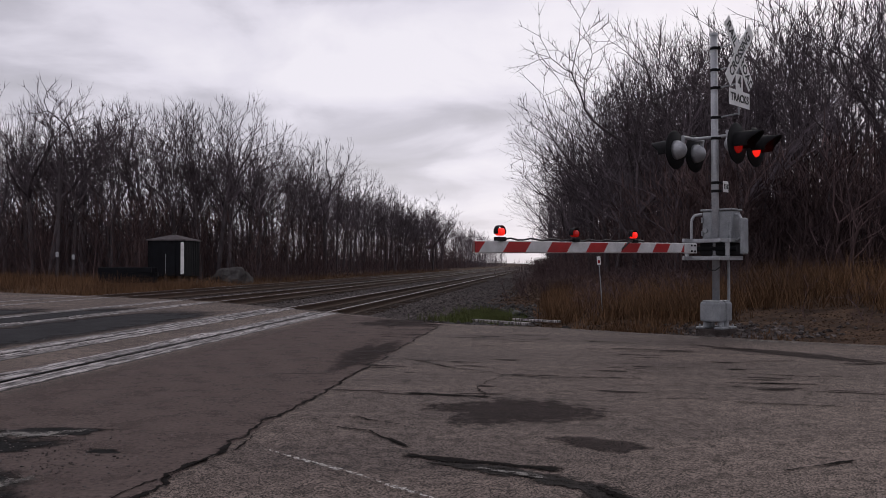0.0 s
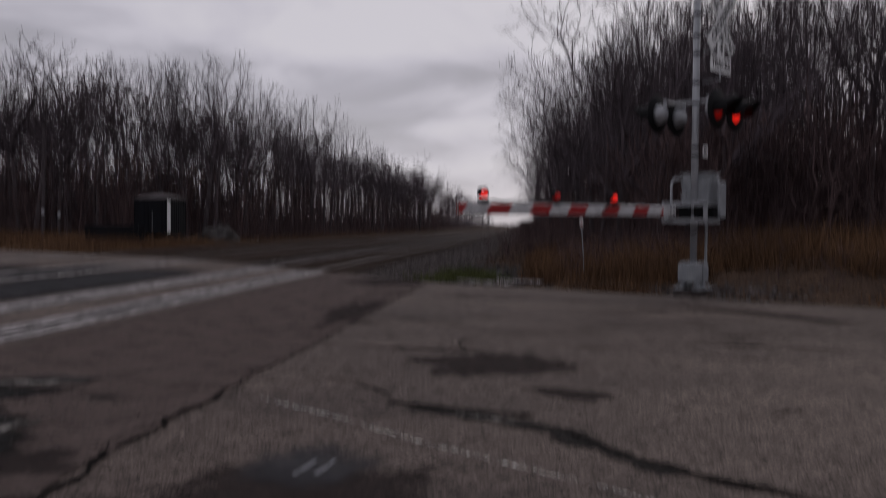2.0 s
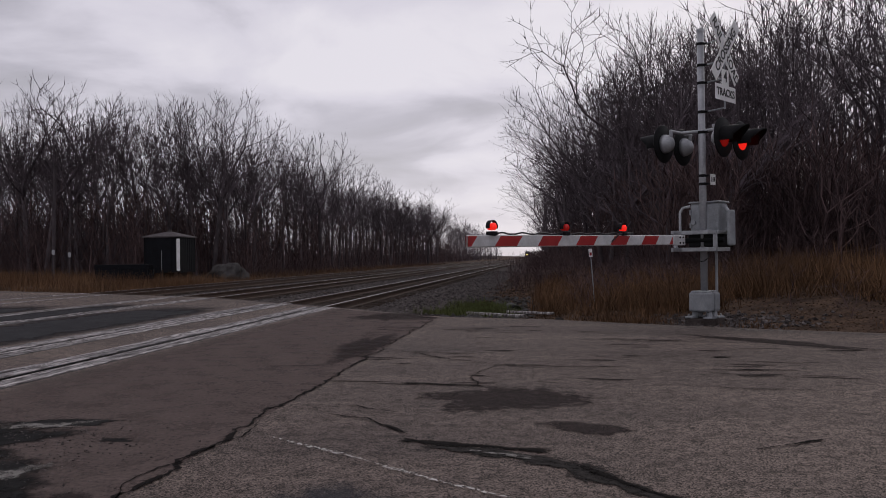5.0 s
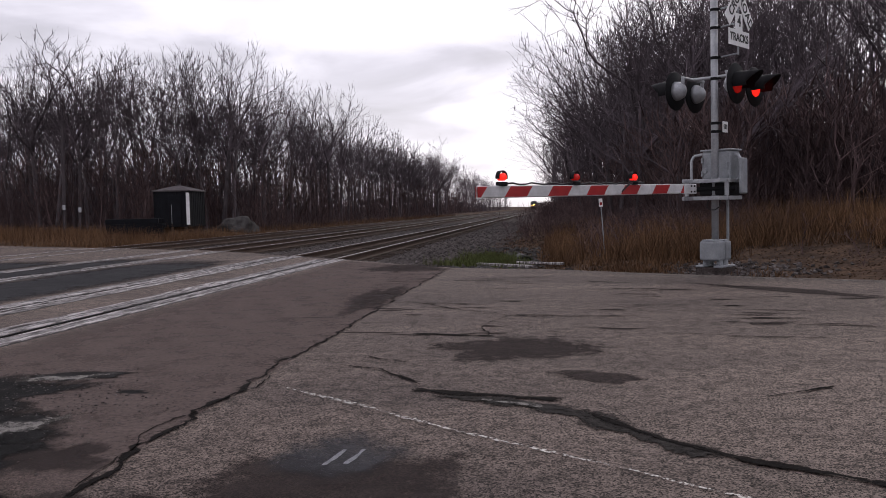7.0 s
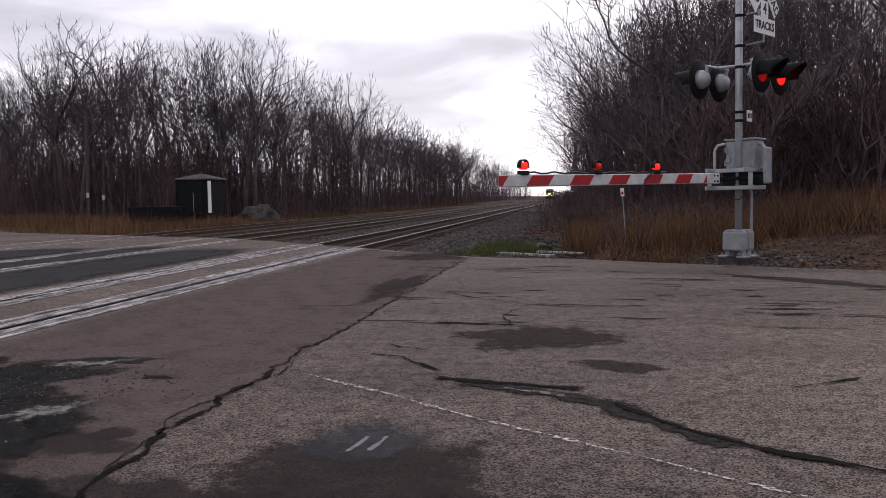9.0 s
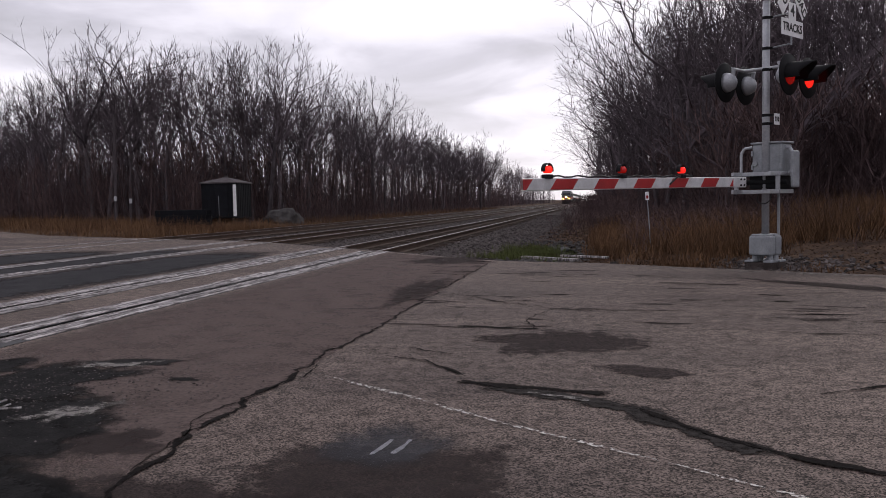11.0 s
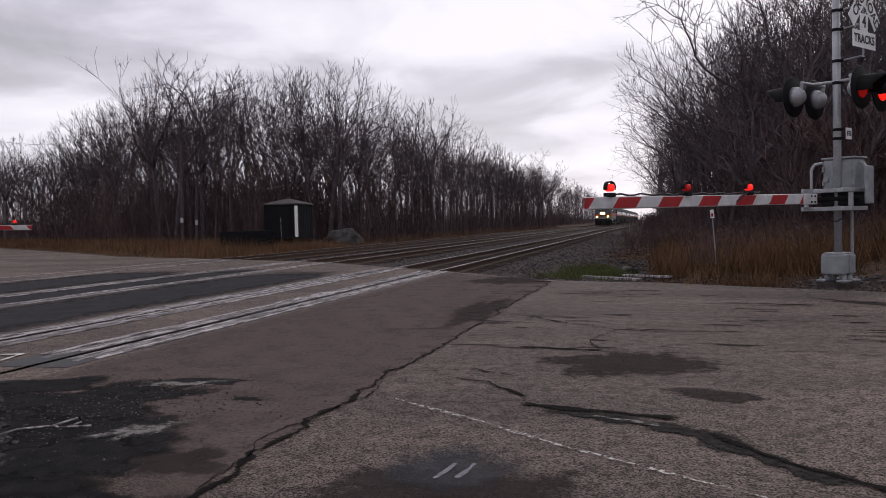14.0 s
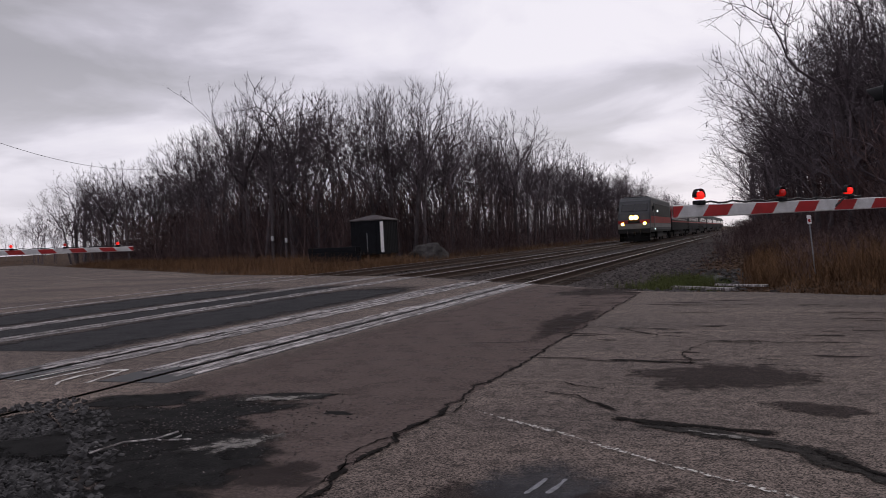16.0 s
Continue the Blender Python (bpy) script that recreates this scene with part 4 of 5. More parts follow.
def build_gate(m):
    g = thing("crossing_gate", "lowered gate arm with red and white stripes and red lamps", "crossing gate", m, "crossing gates")
    # mechanism
    hous = part("mechanism_housing", boxed((0.03, -0.24, 1.42), (0.37, 0.24, 1.90), 0.03), GREY_PAINT, g, "grey steel gate mechanism box")
    part("door", boxed((0.014, -0.20, 1.47), (0.03, 0.20, 1.86), 0.007), GREY_PAINT, hous)
    part("lid", boxed((0.01, -0.26, 1.90), (0.39, 0.26, 1.93), 0.012), GREY_PAINT, hous)
    for y in (-0.22, 0.22):
        for z in (1.55, 1.76):
            part("hinge", rod([(0.012, y, z - 0.04), (0.012, y, z + 0.04)], 0.02, 10), GREY_PAINT, hous)
    part("latch", rod([(0.02, 0.17, 1.60), (-0.02, 0.17, 1.60)], 0.04, 12), GREY_PAINT, hous)
    part("gear_housing", boxed((-0.05, -0.24, 1.205), (0.45, 0.24, 1.42), 0.02), BLACK, g, "dark gear housing")
    for z in (1.165, 1.435):
        part("cross_channel", boxed((-0.14, -0.30, z - 0.03), (-0.08, 0.46, z + 0.03), 0.006), ALUMINIUM, g, "long grey channel bar")
        part("cross_channel", boxed((0.34, -0.23, z - 0.03), (0.38, 0.38, z + 0.03), 0.006), ALUMINIUM, g, "long grey channel bar")
        for y in (-0.26, 0.33):
            part("side_channel", boxed((-0.40, y - 0.02, z - 0.03), (0.34, y + 0.02, z + 0.03), 0.006), ALUMINIUM, g, "grey side channel")
    for y in (-0.25, 0.42):
        part("channel_post", boxed((-0.135, y - 0.03, 1.2), (-0.095, y + 0.03, 1.41), 0.004), ALUMINIUM, g)
    part("counterweight_arm", rod([(0.16, -0.28, 1.44), (0.16, -0.335, 1.50), (0.16, -0.34, 1.76), (0.16, -0.30, 1.83), (0.16, -0.22, 1.84)], 0.026, 10), ALUMINIUM, g, "bent grey counterweight arm")
    part("guard_tube", rod([(0.0, 0.40, 1.45), (0.0, 0.40, 1.76), (0.02, 0.36, 1.84), (0.08, 0.26, 1.86)], 0.022, 10), ALUMINIUM, g, "bent grey guard tube")
    part("counterweight", boxed((0.04, -0.415, 1.22), (0.26, -0.36, 1.78), 0.026), GREY_PAINT, g, "rounded grey counterweight slab")
    part("pivot_shaft", rod([(-0.03, -0.36, 1.31), (-0.03, 0.4, 1.31)], 0.04, 14), BLACK, g)
    part("cable_loop", rod([(0.0, 0.1, 1.18), (-0.06, 0.11, 1.03), (-0.08, 0.04, 0.98), (-0.08, -0.04, 0.98), (-0.06, -0.1, 1.03), (0.0, -0.1, 1.18)], 0.008, 8), RUBBER, g, "slack black cable loop")
    # the arm: stripes slanting over a slim tapered board
    tip, base, y0 = -5.33, -0.62, 0.16
    length = base - tip
    zt, zb, ht, hb = 1.268, 1.315, 0.060, 0.064

    def mid(s):
        return zt + (zb - zt) * s / length, ht + (hb - ht) * s / length

    arm = part("gate_arm", boxed((tip, y0 - 0.012, zt - 0.06), (tip + 0.02, y0 + 0.012, zt + 0.06)), ARM_WHITE, g)
    stripe, k = 0.405, 0
    s0 = -0.3
    while s0 < length:
        s1 = s0 + stripe
        slant = 0.055
        pts = []
        for sv, up in ((s0 - slant, -1), (s1 - slant, -1), (s1 + slant, 1), (s0 + slant, 1)):
            sv = min(max(sv, 0.0), length)
            c, h = mid(sv)
            pts.append((tip + sv, c + up * h))
        if pts[1][0] - pts[0][0] > 0.01 or pts[2][0] - pts[3][0] > 0.01:
            bm = bmesh.new()
            a = [bm.verts.new((x, y0 - 0.02, z)) for x, z in pts]
            b = [bm.verts.new((x, y0 + 0.02, z)) for x, z in pts]
            if pts[1][0] - pts[0][0] < 0.005:
                a.pop(0), b.pop(0)
            n = len(a)
            bm.faces.new(a), bm.faces.new(list(reversed(b)))
            for i in range(n):
                bm.faces.new((a[i], b[i], b[(i + 1) % n], a[(i + 1) % n]))
            part("stripe", bm, RED if k % 2 == 0 else ARM_WHITE, arm)
        s0, k = s1, k + 1
    for up in (-1, 1):
        c0, h0 = mid(0)
        c1, h1 = mid(length)
        part("edge_strip", rod([(tip, y0, c0 + up * h0), (base, y0, c1 + up * h1)], 0.011, 8), ARM_WHITE, arm, "narrow white edge strip")
    part("arm_mount", boxed((base - 0.1, y0 - 0.03, 1.235), (base + 0.28, y0 + 0.03, 1.39), 0.012), ARM_WHITE, g, "white bolted arm mount")
    for bx in (base + 0.1, base + 0.2):
        for bz in (1.27, 1.355):
            part("bolt", rod([(bx, y0 - 0.045, bz), (bx, y0 - 0.03, bz)], 0.014, 8), BLACK, g)
    for k, s in enumerate((0.43, 1.86, 3.23)):
        c, h = mid(s)
        z = c + h + 0.02
        lamp = part("arm_lamp", boxed((tip + s - 0.055, y0 - 0.05, z - 0.015), (tip + s + 0.055, y0 + 0.05, z + 0.035), 0.01), BLACK, g, "lamp on a black foot")
        bm = bmesh.new()
        ax = Matrix.Translation((tip + s, y0, z + 0.09)) @ Euler((radians(90), 0, 0)).to_matrix().to_4x4()
        disc_profile(bm, ax, ((0.030, -0.05), (0.042, -0.04), (0.044, 0.04), (0.032, 0.052)), 22)
        part("lamp_lens", bm, LAMP_ON if k != 1 else LAMP_LOW, lamp, "red glass lens", True)
        bm = bmesh.new()
        for a0 in range(12):
            a, b = math.pi * (-0.1 + 1.2 * a0 / 12), math.pi * (-0.1 + 1.2 * (a0 + 1) / 12)
            q = [bm.verts.new((tip + s + 0.07 * math.cos(t), y0 + dy, z + 0.09 + 0.07 * math.sin(t))) for t, dy in ((a, -0.03), (b, -0.03), (b, 0.03), (a, 0.03))]
            bm.faces.new(q)
        bmesh.ops.remove_doubles(bm, verts=bm.verts, dist=0.0005)
        bmesh.ops.solidify(bm, geom=bm.faces[:], thickness=0.006)
        part("lamp_guard", bm, BLACK, lamp)
    pts = []
    for k in range(26):
        s = 0.5 + 3.0 * k / 25
        c, h = mid(s)
        pts.append((tip + s, y0, c + h + 0.03 + 0.012 * math.sin(k * 1.9)))
    part("lamp_cable", cord(pts, 0.011), RUBBER, arm, "black cable along the arm")
    pts = [(tip + 3.5, y0, mid(3.5)[0] + 0.10), (tip + 3.1, y0 - 0.03, mid(3)[0] + 0.09), (tip + 2.9, y0 - 0.03, mid(3)[0] - 0.02)]
    part("lamp_cable", cord(pts, 0.012), RUBBER, arm, "black cable along the arm")
    return g


SIGNAL_AT = pose(2.81, 13.6, 0.0, 0, 0, TURN)
signal = build_signal(SIGNAL_AT)
gate = build_gate(SIGNAL_AT)
FAR_AT = pose(-20.45, 15.6, 0.0, 0, 0, TURN + 180)
copy_thing(signal, FAR_AT)
copy_thing(gate, FAR_AT)


# ---- beside the tracks ----
def build_shed():
    s = thing("storage_shed", "dark steel shed with hipped roof and white corner strip", "shed", pose(-23.1, 48.8, 0.25, 0, 0, 1))
    half, top = 1.16, 2.38
    for k in range(4):
        r = pose(0, 0, 0, 0, 0, 90 * k)
        wall = part("wall", boxed((-half, -half, 0.12), (half, -half + 0.05, top), 0.0, r), STEEL_DARK, s, "dark ribbed steel wall")
        for i in range(9):
            x = -half + 0.08 + (2 * half - 0.16) * i / 8
            part("rib", boxed((x - 0.03, -half - 0.018, 0.14), (x + 0.03, -half - 0.002, top - 0.02), 0.0, r), STEEL_DARK, wall)
    bm = bmesh.new()
    o = half + 0.09
    ring = [bm.verts.new((x, y, top)) for x, y in ((-o, -o), (o, -o), (o, o), (-o, o))]
    low = [bm.verts.new((x, y, top - 0.07)) for x, y in ((-o, -o), (o, -o), (o, o), (-o, o))]
    apex = bm.verts.new((0, 0, top + 0.36))
    for k in range(4):
        bm.faces.new((ring[k], ring[(k + 1) % 4], apex))
        bm.faces.new((low[k], low[(k + 1) % 4], ring[(k + 1) % 4], ring[k]))
    bm.faces.new(list(reversed(low)))
    roof = part("roof", bm, ROOF_GREY, s, "weathered hipped roof")
    part("vent_cap", rod([(0, 0, top + 0.28), (0, 0, top + 0.45)], 0.13, 14), ROOF_GREY, roof)
    part("corner_trim", boxed((half - 0.2, -half - 0.04, 0.25), (half + 0.02, -half - 0.022, top - 0.16), 0.004), WHITE, s, "white corner strip")
    part("door", boxed((-0.2, -half - 0.05, 0.2), (0.62, -half - 0.018, top - 0.3), 0.01), STEEL_DARK, s, "dark steel door")
    part("door_edge", boxed((0.0, -half - 0.06, 0.3), (0.03, -half - 0.052, 1.5), 0.0), GREY_PAINT, s, "thin pale door seam")
    for x in (-0.9, 0.0, 0.9):
        part("skid", boxed((x - 0.1, -half, -0.3), (x + 0.1, half, 0.12), 0.01), TIE, s)


def rough_rock(name, label, category, at, size, seed, mat=ROCK, sub=3):
    bm = bmesh.new()
    bmesh.ops.create_icosphere(bm, subdivisions=sub, radius=1.0)
    for v in bm.verts:
        n = noise.noise(v.co * 1.3 + Vector((seed, 0, 0))) * 0.28 + noise.noise(v.co * 4 + Vector((0, seed, 0))) * 0.08
        v.co = Vector((v.co.x * size[0], v.co.y * size[1], max(v.co.z, -0.3) * size[2])) * (1 + n)
    ob = new(name, finish(bm, name, mat))
    ob.matrix_basis = pose(*at)
    return tagged(ob, label, category)


def build_trackside():
    build_shed()
    rough_rock("gravel_mound", "rounded grey mound of gravel beside the shed", "mound", (-20.3, 51.0, -0.1), (1.35, 1.0, 1.0), 5.0, ROCK, 4)
    rng = random.Random(8)
    # stack of old ties
    st = thing("tie_stack", "low stack of blackened old railway ties in dry grass", "tie stack", pose(-21.6, 40.6, 0.12, 0, 0, 26))
    for k in range(14):
        row, col = divmod(k, 5)
        part("old_tie", boxed((-1.45, -0.7 + col * 0.3, row * 0.27 - 0.1), (1.45 - rng.random() * 0.8, -0.45 + col * 0.3, row * 0.27 + 0.17), 0.02, pose(0, 0, 0.12, 0, 0, rng.uniform(-3, 3))), STEEL_DARK, st, "blackened tie")
    # marker posts by the grass
    for x, y, h in ((-26.6, 42.0, 1.75), (-25.9, 42.4, 1.6)):
        p = thing("marker_post", "slim grey marker post with a pale head", "marker post", pose(x, y, 0.0), "marker posts")
        part("post", rod([(0, 0, -0.2), (0, 0, h)], 0.022, 8), BARK, p)
        part("head", boxed((-0.08, -0.03, h - 0.22), (0.08, 0.03, h + 0.05), 0.01), ALUMINIUM, p, "pale reflective head")
    pole = thing("utility_pole", "thin dark leaning wooden pole at the wood's edge", "pole", pose(-27.0, 42.6, 0.0, 0, 1.2, 0))
    part("pole_shaft", rod([(0, 0, -0.3), (0, 0, 6.5)], 0.09, 10), BARK, pole)
    # leaning delineator over the ditch
    d = thing("delineator_post", "thin leaning post with a small white reflector", "marker post", pose(1.3, 16.6, -0.15, 2, -4, 0))
    part("post", rod([(0, 0, -0.3), (0, 0, 1.36)], 0.010, 8), GREY_PAINT, d)
    part("reflector", boxed((-0.035, -0.015, 1.22), (0.035, -0.002, 1.38), 0.004), WHITE, d, "white reflector plate")
    part("reflector_mark", boxed((-0.02, -0.02, 1.25), (0.02, -0.0165, 1.31), 0.0), RED, d, "small red mark")
    # timber by the ditch, culvert mouth
    for a, b, r in (((-1.25, 16.75), (-0.1, 15.8), 0.07), ((-0.6, 19.9), (0.5, 19.2), 0.05)):
        ang = math.degrees(math.atan2(b[1] - a[1], b[0] - a[0]))
        ln = math.dist(a, b)
        t = new("loose_plank", finish(boxed((0, -r, 0), (ln, r, 0.05), 0.008), "loose_plank", PLANK))
        t.matrix_basis = pose(a[0], a[1], max(land(*a), land(*b)) + 0.10, 0, 0, ang)
        tagged(t, "bleached loose plank lying in the ditch", "plank")
    c = thing("culvert", "dark culvert pipe mouth in the ditch bank", "culvert", pose(-0.45, 21.8, land(-0.45, 21.8) - 0.06, 0, 0, 8))
    bm = bmesh.new()
    n = 24
    rings = [[bm.verts.new((r * math.cos(2 * math.pi * k / n), y, r * math.sin(2 * math.pi * k / n))) for k in range(n)] for r, y in ((0.2, 0), (0.2, 1.6), (0.17, 1.6), (0.17, 0))]
    for a in range(4):
        for k in range(n):
            bm.faces.new((rings[a][k], rings[a][(k + 1) % n], rings[(a + 1) % 4][(k + 1) % n], rings[(a + 1) % 4][k]))
    part("pipe", bm, BLACK, c, "", True)
    # added black disc in the pipe stands in for the shade deep inside
    part("pipe_shade", rod([(0, 1.55, 0), (0, 1.59, 0)], 0.185, 20), BLACK, c)
    # wire over the road
    bm = bmesh.new()
    a, b = Vector((-62, 40, 15.5)), Vector((-78, 92, 13.0))
    pts = [a.lerp(b, k / 24) - Vector((0, 0, 2.2 * (1 - (2 * k / 24 - 1) ** 2))) for k in range(25)]
    tagged(new("overhead_wire", cord(pts, 0.022, "overhead_wire")), "thin dark overhead wire above the road", "wire")
    # stick on the broken asphalt
    st = Sticks()
    for pts in ([(-3.15, 3.82), (-3.1, 4.02), (-3.0, 4.16), (-2.9, 4.1), (-2.78, 4.2)], [(-2.9, 4.1), (-2.86, 4.22)], [(-3.0, 4.16), (-2.95, 4.3)]):
        st.line([np.array((x, y, 0.025 + 0.012 * (k % 2))) for k, (x, y) in enumerate(pts)], [0.0055] * len(pts), 5)
    tagged(new("fallen_stick", st.mesh("fallen_stick", PLANK)), "pale fallen stick on broken asphalt", "stick")
    # loose stones on the broken edge and round the mast foot
    g = np.random.default_rng(9)
    spots = [(-3.0 + g.normal() * 0.5, 4.5 + g.normal() * 0.5, 0.004) for _ in range(1100)]
    spots = [p for p in spots if p[1] > edge_y(p[0], near_line) + 0.1 and p[0] > -4.6 and p[0] < -1.7]
    tagged(new("loose_stones", stone_mesh(g, spots, 0.0085, "loose_stones")), "small loose stones on broken asphalt", "stones", kind="stuff")
    spots = [(x, edge_y(x, far_line) + 0.15 + 5.5 * g.random() ** 1.4) for x in g.uniform(1.0, 10.0, 4200)]
    spots = [(x, y, land(x, y) + 0.004) for x, y in spots]
    tagged(new("shoulder_gravel", stone_mesh(g, spots, 0.022, "shoulder_gravel", LEAF)), "brown grit and dead leaves on the road shoulder", "gravel", kind="stuff")
    spots = [(g.uniform(-1.9, 1.6), 14.2 + 50 * g.random() ** 1.6) for _ in range(5200)]
    spots = [(x, y, land(x, y) + 0.006) for x, y in spots if y > edge_y(x, far_line) + 0.1]
    tagged(new("ditch_litter", stone_mesh(g, spots, 0.05, "ditch_litter", LEAF)), "dead leaves, clods and stones in the ditch", "litter", kind="stuff")
    spots = [(-1.0 + 0.5 * g.normal(), 14.6 + 14 * g.random() ** 1.5) for _ in range(900)]
    spots = [(x, y, land(x, y) + 0.02) for x, y in spots if y > edge_y(x, far_line) + 0.1]
    tagged(new("ditch_stones", stone_mesh(g, spots, 0.085, "ditch_stones", ROCK)), "dark broken stones along the ditch", "stones", kind="stuff")
    spots = [(2.81 + g.normal() * 0.7, 13.75 + g.normal() * 0.5, 0.0) for _ in range(700)]
    spots = [(x, y, land(x, y) + 0.01) for x, y, _ in spots if y > edge_y(x, far_line) + 0.1]
    tagged(new("base_stones", stone_mesh(g, spots, 0.045, "base_stones")), "dark stones heaped round the mast foot", "stones", kind="stuff")


build_trackside()


# ---- woods ----
def turned(axis, angle, az):
    """A unit way that leaves the axis by the angle, to the side az."""
    side = np.cross(axis, (0.31, 0.17, 0.93) if abs(axis[2]) < 0.9 else (1.0, 0.0, 0.1))
    side /= np.linalg.norm(side)
    other = np.cross(axis, side)
    return axis * math.cos(angle) + (side * math.cos(az) + other * math.sin(az)) * math.sin(angle)


def grow(trunk, crown, rng, p, way, length, r, depth, style):
    """One limb, the limbs into which it forks, and the shoots along it."""
    last = style["depth"]
    if depth >= last:
        way = way + np.array((0, 0, style["lift"] * 2))
        crown.blade(p, way * min(length, 0.8), r * 1.5)
        return
    segs = 6 if depth == 0 else min((4, 4, 3, 2, 1, 1)[depth - 1], last - depth + 1)
    sides = 7 if depth == 0 else 4 if depth < 3 else 3
    pts, radii = [p], [r]
    end = max(r * (0.74 if depth == 0 else 0.66), style["fine"] * 0.8)
    q = p
    for k in range(segs):
        way = way + rng.normal(0, style["bend"] * (0.3 if depth == 0 else 1.0), 3) + np.array((0, 0, style["lift"] * (1.6 if depth < 3 else 0.6)))
        way = way / np.linalg.norm(way)
        q = q + way * (length / segs)
        pts.append(q)
        radii.append(r + (end - r) * (k + 1) / segs)
    (trunk if depth == 0 else crown).line(pts, radii, sides)
    az = rng.uniform(0, 6.28)
    count = 3 if rng.random() < style["three"] else 2
    for k in range(count):
        spread = style["fork"] * rng.uniform(0.45, 1.35) * (1.25 if depth > 2 else 1.0)
        grow(trunk, crown, rng, q, turned(way, spread, az + 6.283 * k / count + rng.normal(0, 0.4)), length * rng.uniform(0.55, 0.86) * (style["first"] if depth == 0 else 1.0), max(end * rng.uniform(0.70, 0.95), style["fine"]), depth + 1, style)
    shoots = style["limbs"] if depth == 0 else style["shoots"]
    for k in range(shoots):
        s = rng.uniform(style["clear"] if depth == 0 else 0.25, 0.95)
        i = min(int(s * segs), segs - 1)
        at = pts[i] + (pts[i + 1] - pts[i]) * (s * segs - i)
        out = turned(way, rng.uniform(0.55, 1.15), rng.uniform(0, 6.28))
        grow(trunk, crown, rng, at, out, length * rng.uniform(0.30, 0.58), max(radii[i] * 0.40, style["fine"]), min(depth + 2, last), style)


def tree_meshes(seed, height, r, style):
    rng = np.random.default_rng(seed)
    trunk, crown = Sticks(), Sticks()
    grow(trunk, crown, rng, np.array((0.0, 0.0, -0.3)), np.array((rng.normal(0, 0.05), rng.normal(0, 0.05), 1.0)), height * style["bole"], r, 0, style)
    top = max(float(np.max(np.array(pts)[:, :, 2])) for pts, _ in crown.lines.values())
    for st in (trunk, crown):
        for pts, _ in st.lines.values():
            for line in pts:
                line[:] = [q * (height / top) for q in line]
        st.blades = [(*(v * height / top for v in b[:6]), b[6]) for b in st.blades]
    return trunk.mesh("trunk", BARK, True), crown.mesh("crown", TWIG)


TALL = dict(depth=6, bole=0.46, first=0.62, fork=0.40, bend=0.13, lift=0.05, three=0.30, limbs=2, shoots=2, clear=0.70, fine=0.0115)
SLIM = dict(depth=6, bole=0.56, first=0.48, fork=0.36, bend=0.12, lift=0.06, three=0.25, limbs=3, shoots=2, clear=0.60, fine=0.0105)
WIDE = dict(depth=6, bole=0.34, first=0.80, fork=0.50, bend=0.15, lift=0.035, three=0.40, limbs=2, shoots=2, clear=0.60, fine=0.0125)
DENSE = dict(depth=5, bole=0.50, first=0.62, fork=0.40, bend=0.12, lift=0.05, three=0.45, limbs=3, shoots=2, clear=0.55, fine=0.016)
OPEN = dict(depth=6, bole=0.42, first=0.66, fork=0.50, bend=0.15, lift=0.02, three=0.35, limbs=6, shoots=2, clear=0.40, fine=0.0105)
SHRUB = dict(depth=3, bole=0.46, first=0.80, fork=0.50, bend=0.13, lift=0.04, three=0.5, limbs=4, shoots=2, clear=0.15, fine=0.0075)
FORMS = []
for seed, height, r, style in ((1, 14, 0.19, TALL), (2, 13, 0.18, TALL), (3, 12.5, 0.14, SLIM), (4, 14, 0.155, SLIM), (5, 12, 0.13, SLIM), (26, 14, 0.24, WIDE), (7, 13, 0.21, WIDE), (8, 14.5, 0.19, TALL), (9, 13, 0.12, DENSE), (10, 13, 0.11, DENSE), (11, 13, 0.12, DENSE), (12, 11.3, 0.135, OPEN)):
    FORMS.append((height, tree_meshes(seed, height, r, style)))
THICKET = [tree_meshes(60 + k, 3.0, 0.020, SHRUB) for k in range(5)]


DEEP = []


def plant(x, y, height, form, rng, label, group, deep=False):
    if deep:
        form = 8 + rng.randrange(3)
    full, (trunk, crown) = FORMS[form]
    s = height / full
    if deep:
        DEEP.append((FORMS[form][1], pose(x, y, land(x, y) - 0.1, 0, 0, rng.uniform(0, 360)) @ Matrix.Diagonal((s * 1.1, s * 1.1, s, 1))))
        return
    t = thing("tree", label, "tree", pose(x, y, land(x, y), rng.uniform(-2, 2), rng.uniform(-2, 2), rng.uniform(0, 360)) @ Matrix.Diagonal((s * rng.uniform(0.9, 1.15), s * rng.uniform(0.9, 1.15), s, 1)), group)
    part("trunk", trunk, BARK, t)
    part("crown", crown, TWIG, t)


BARE = "tall bare grey-brown tree in the leafless wood"


def road_side(x):
    """Far edge of the wood's clearing along the road."""
    return edge_y(x, far_line)


def right_edge(y):
    """Western edge of the wood behind the signal; it closes in on the tracks far off."""
    return max(3.5 - 0.036 * (y - 25), -0.1)


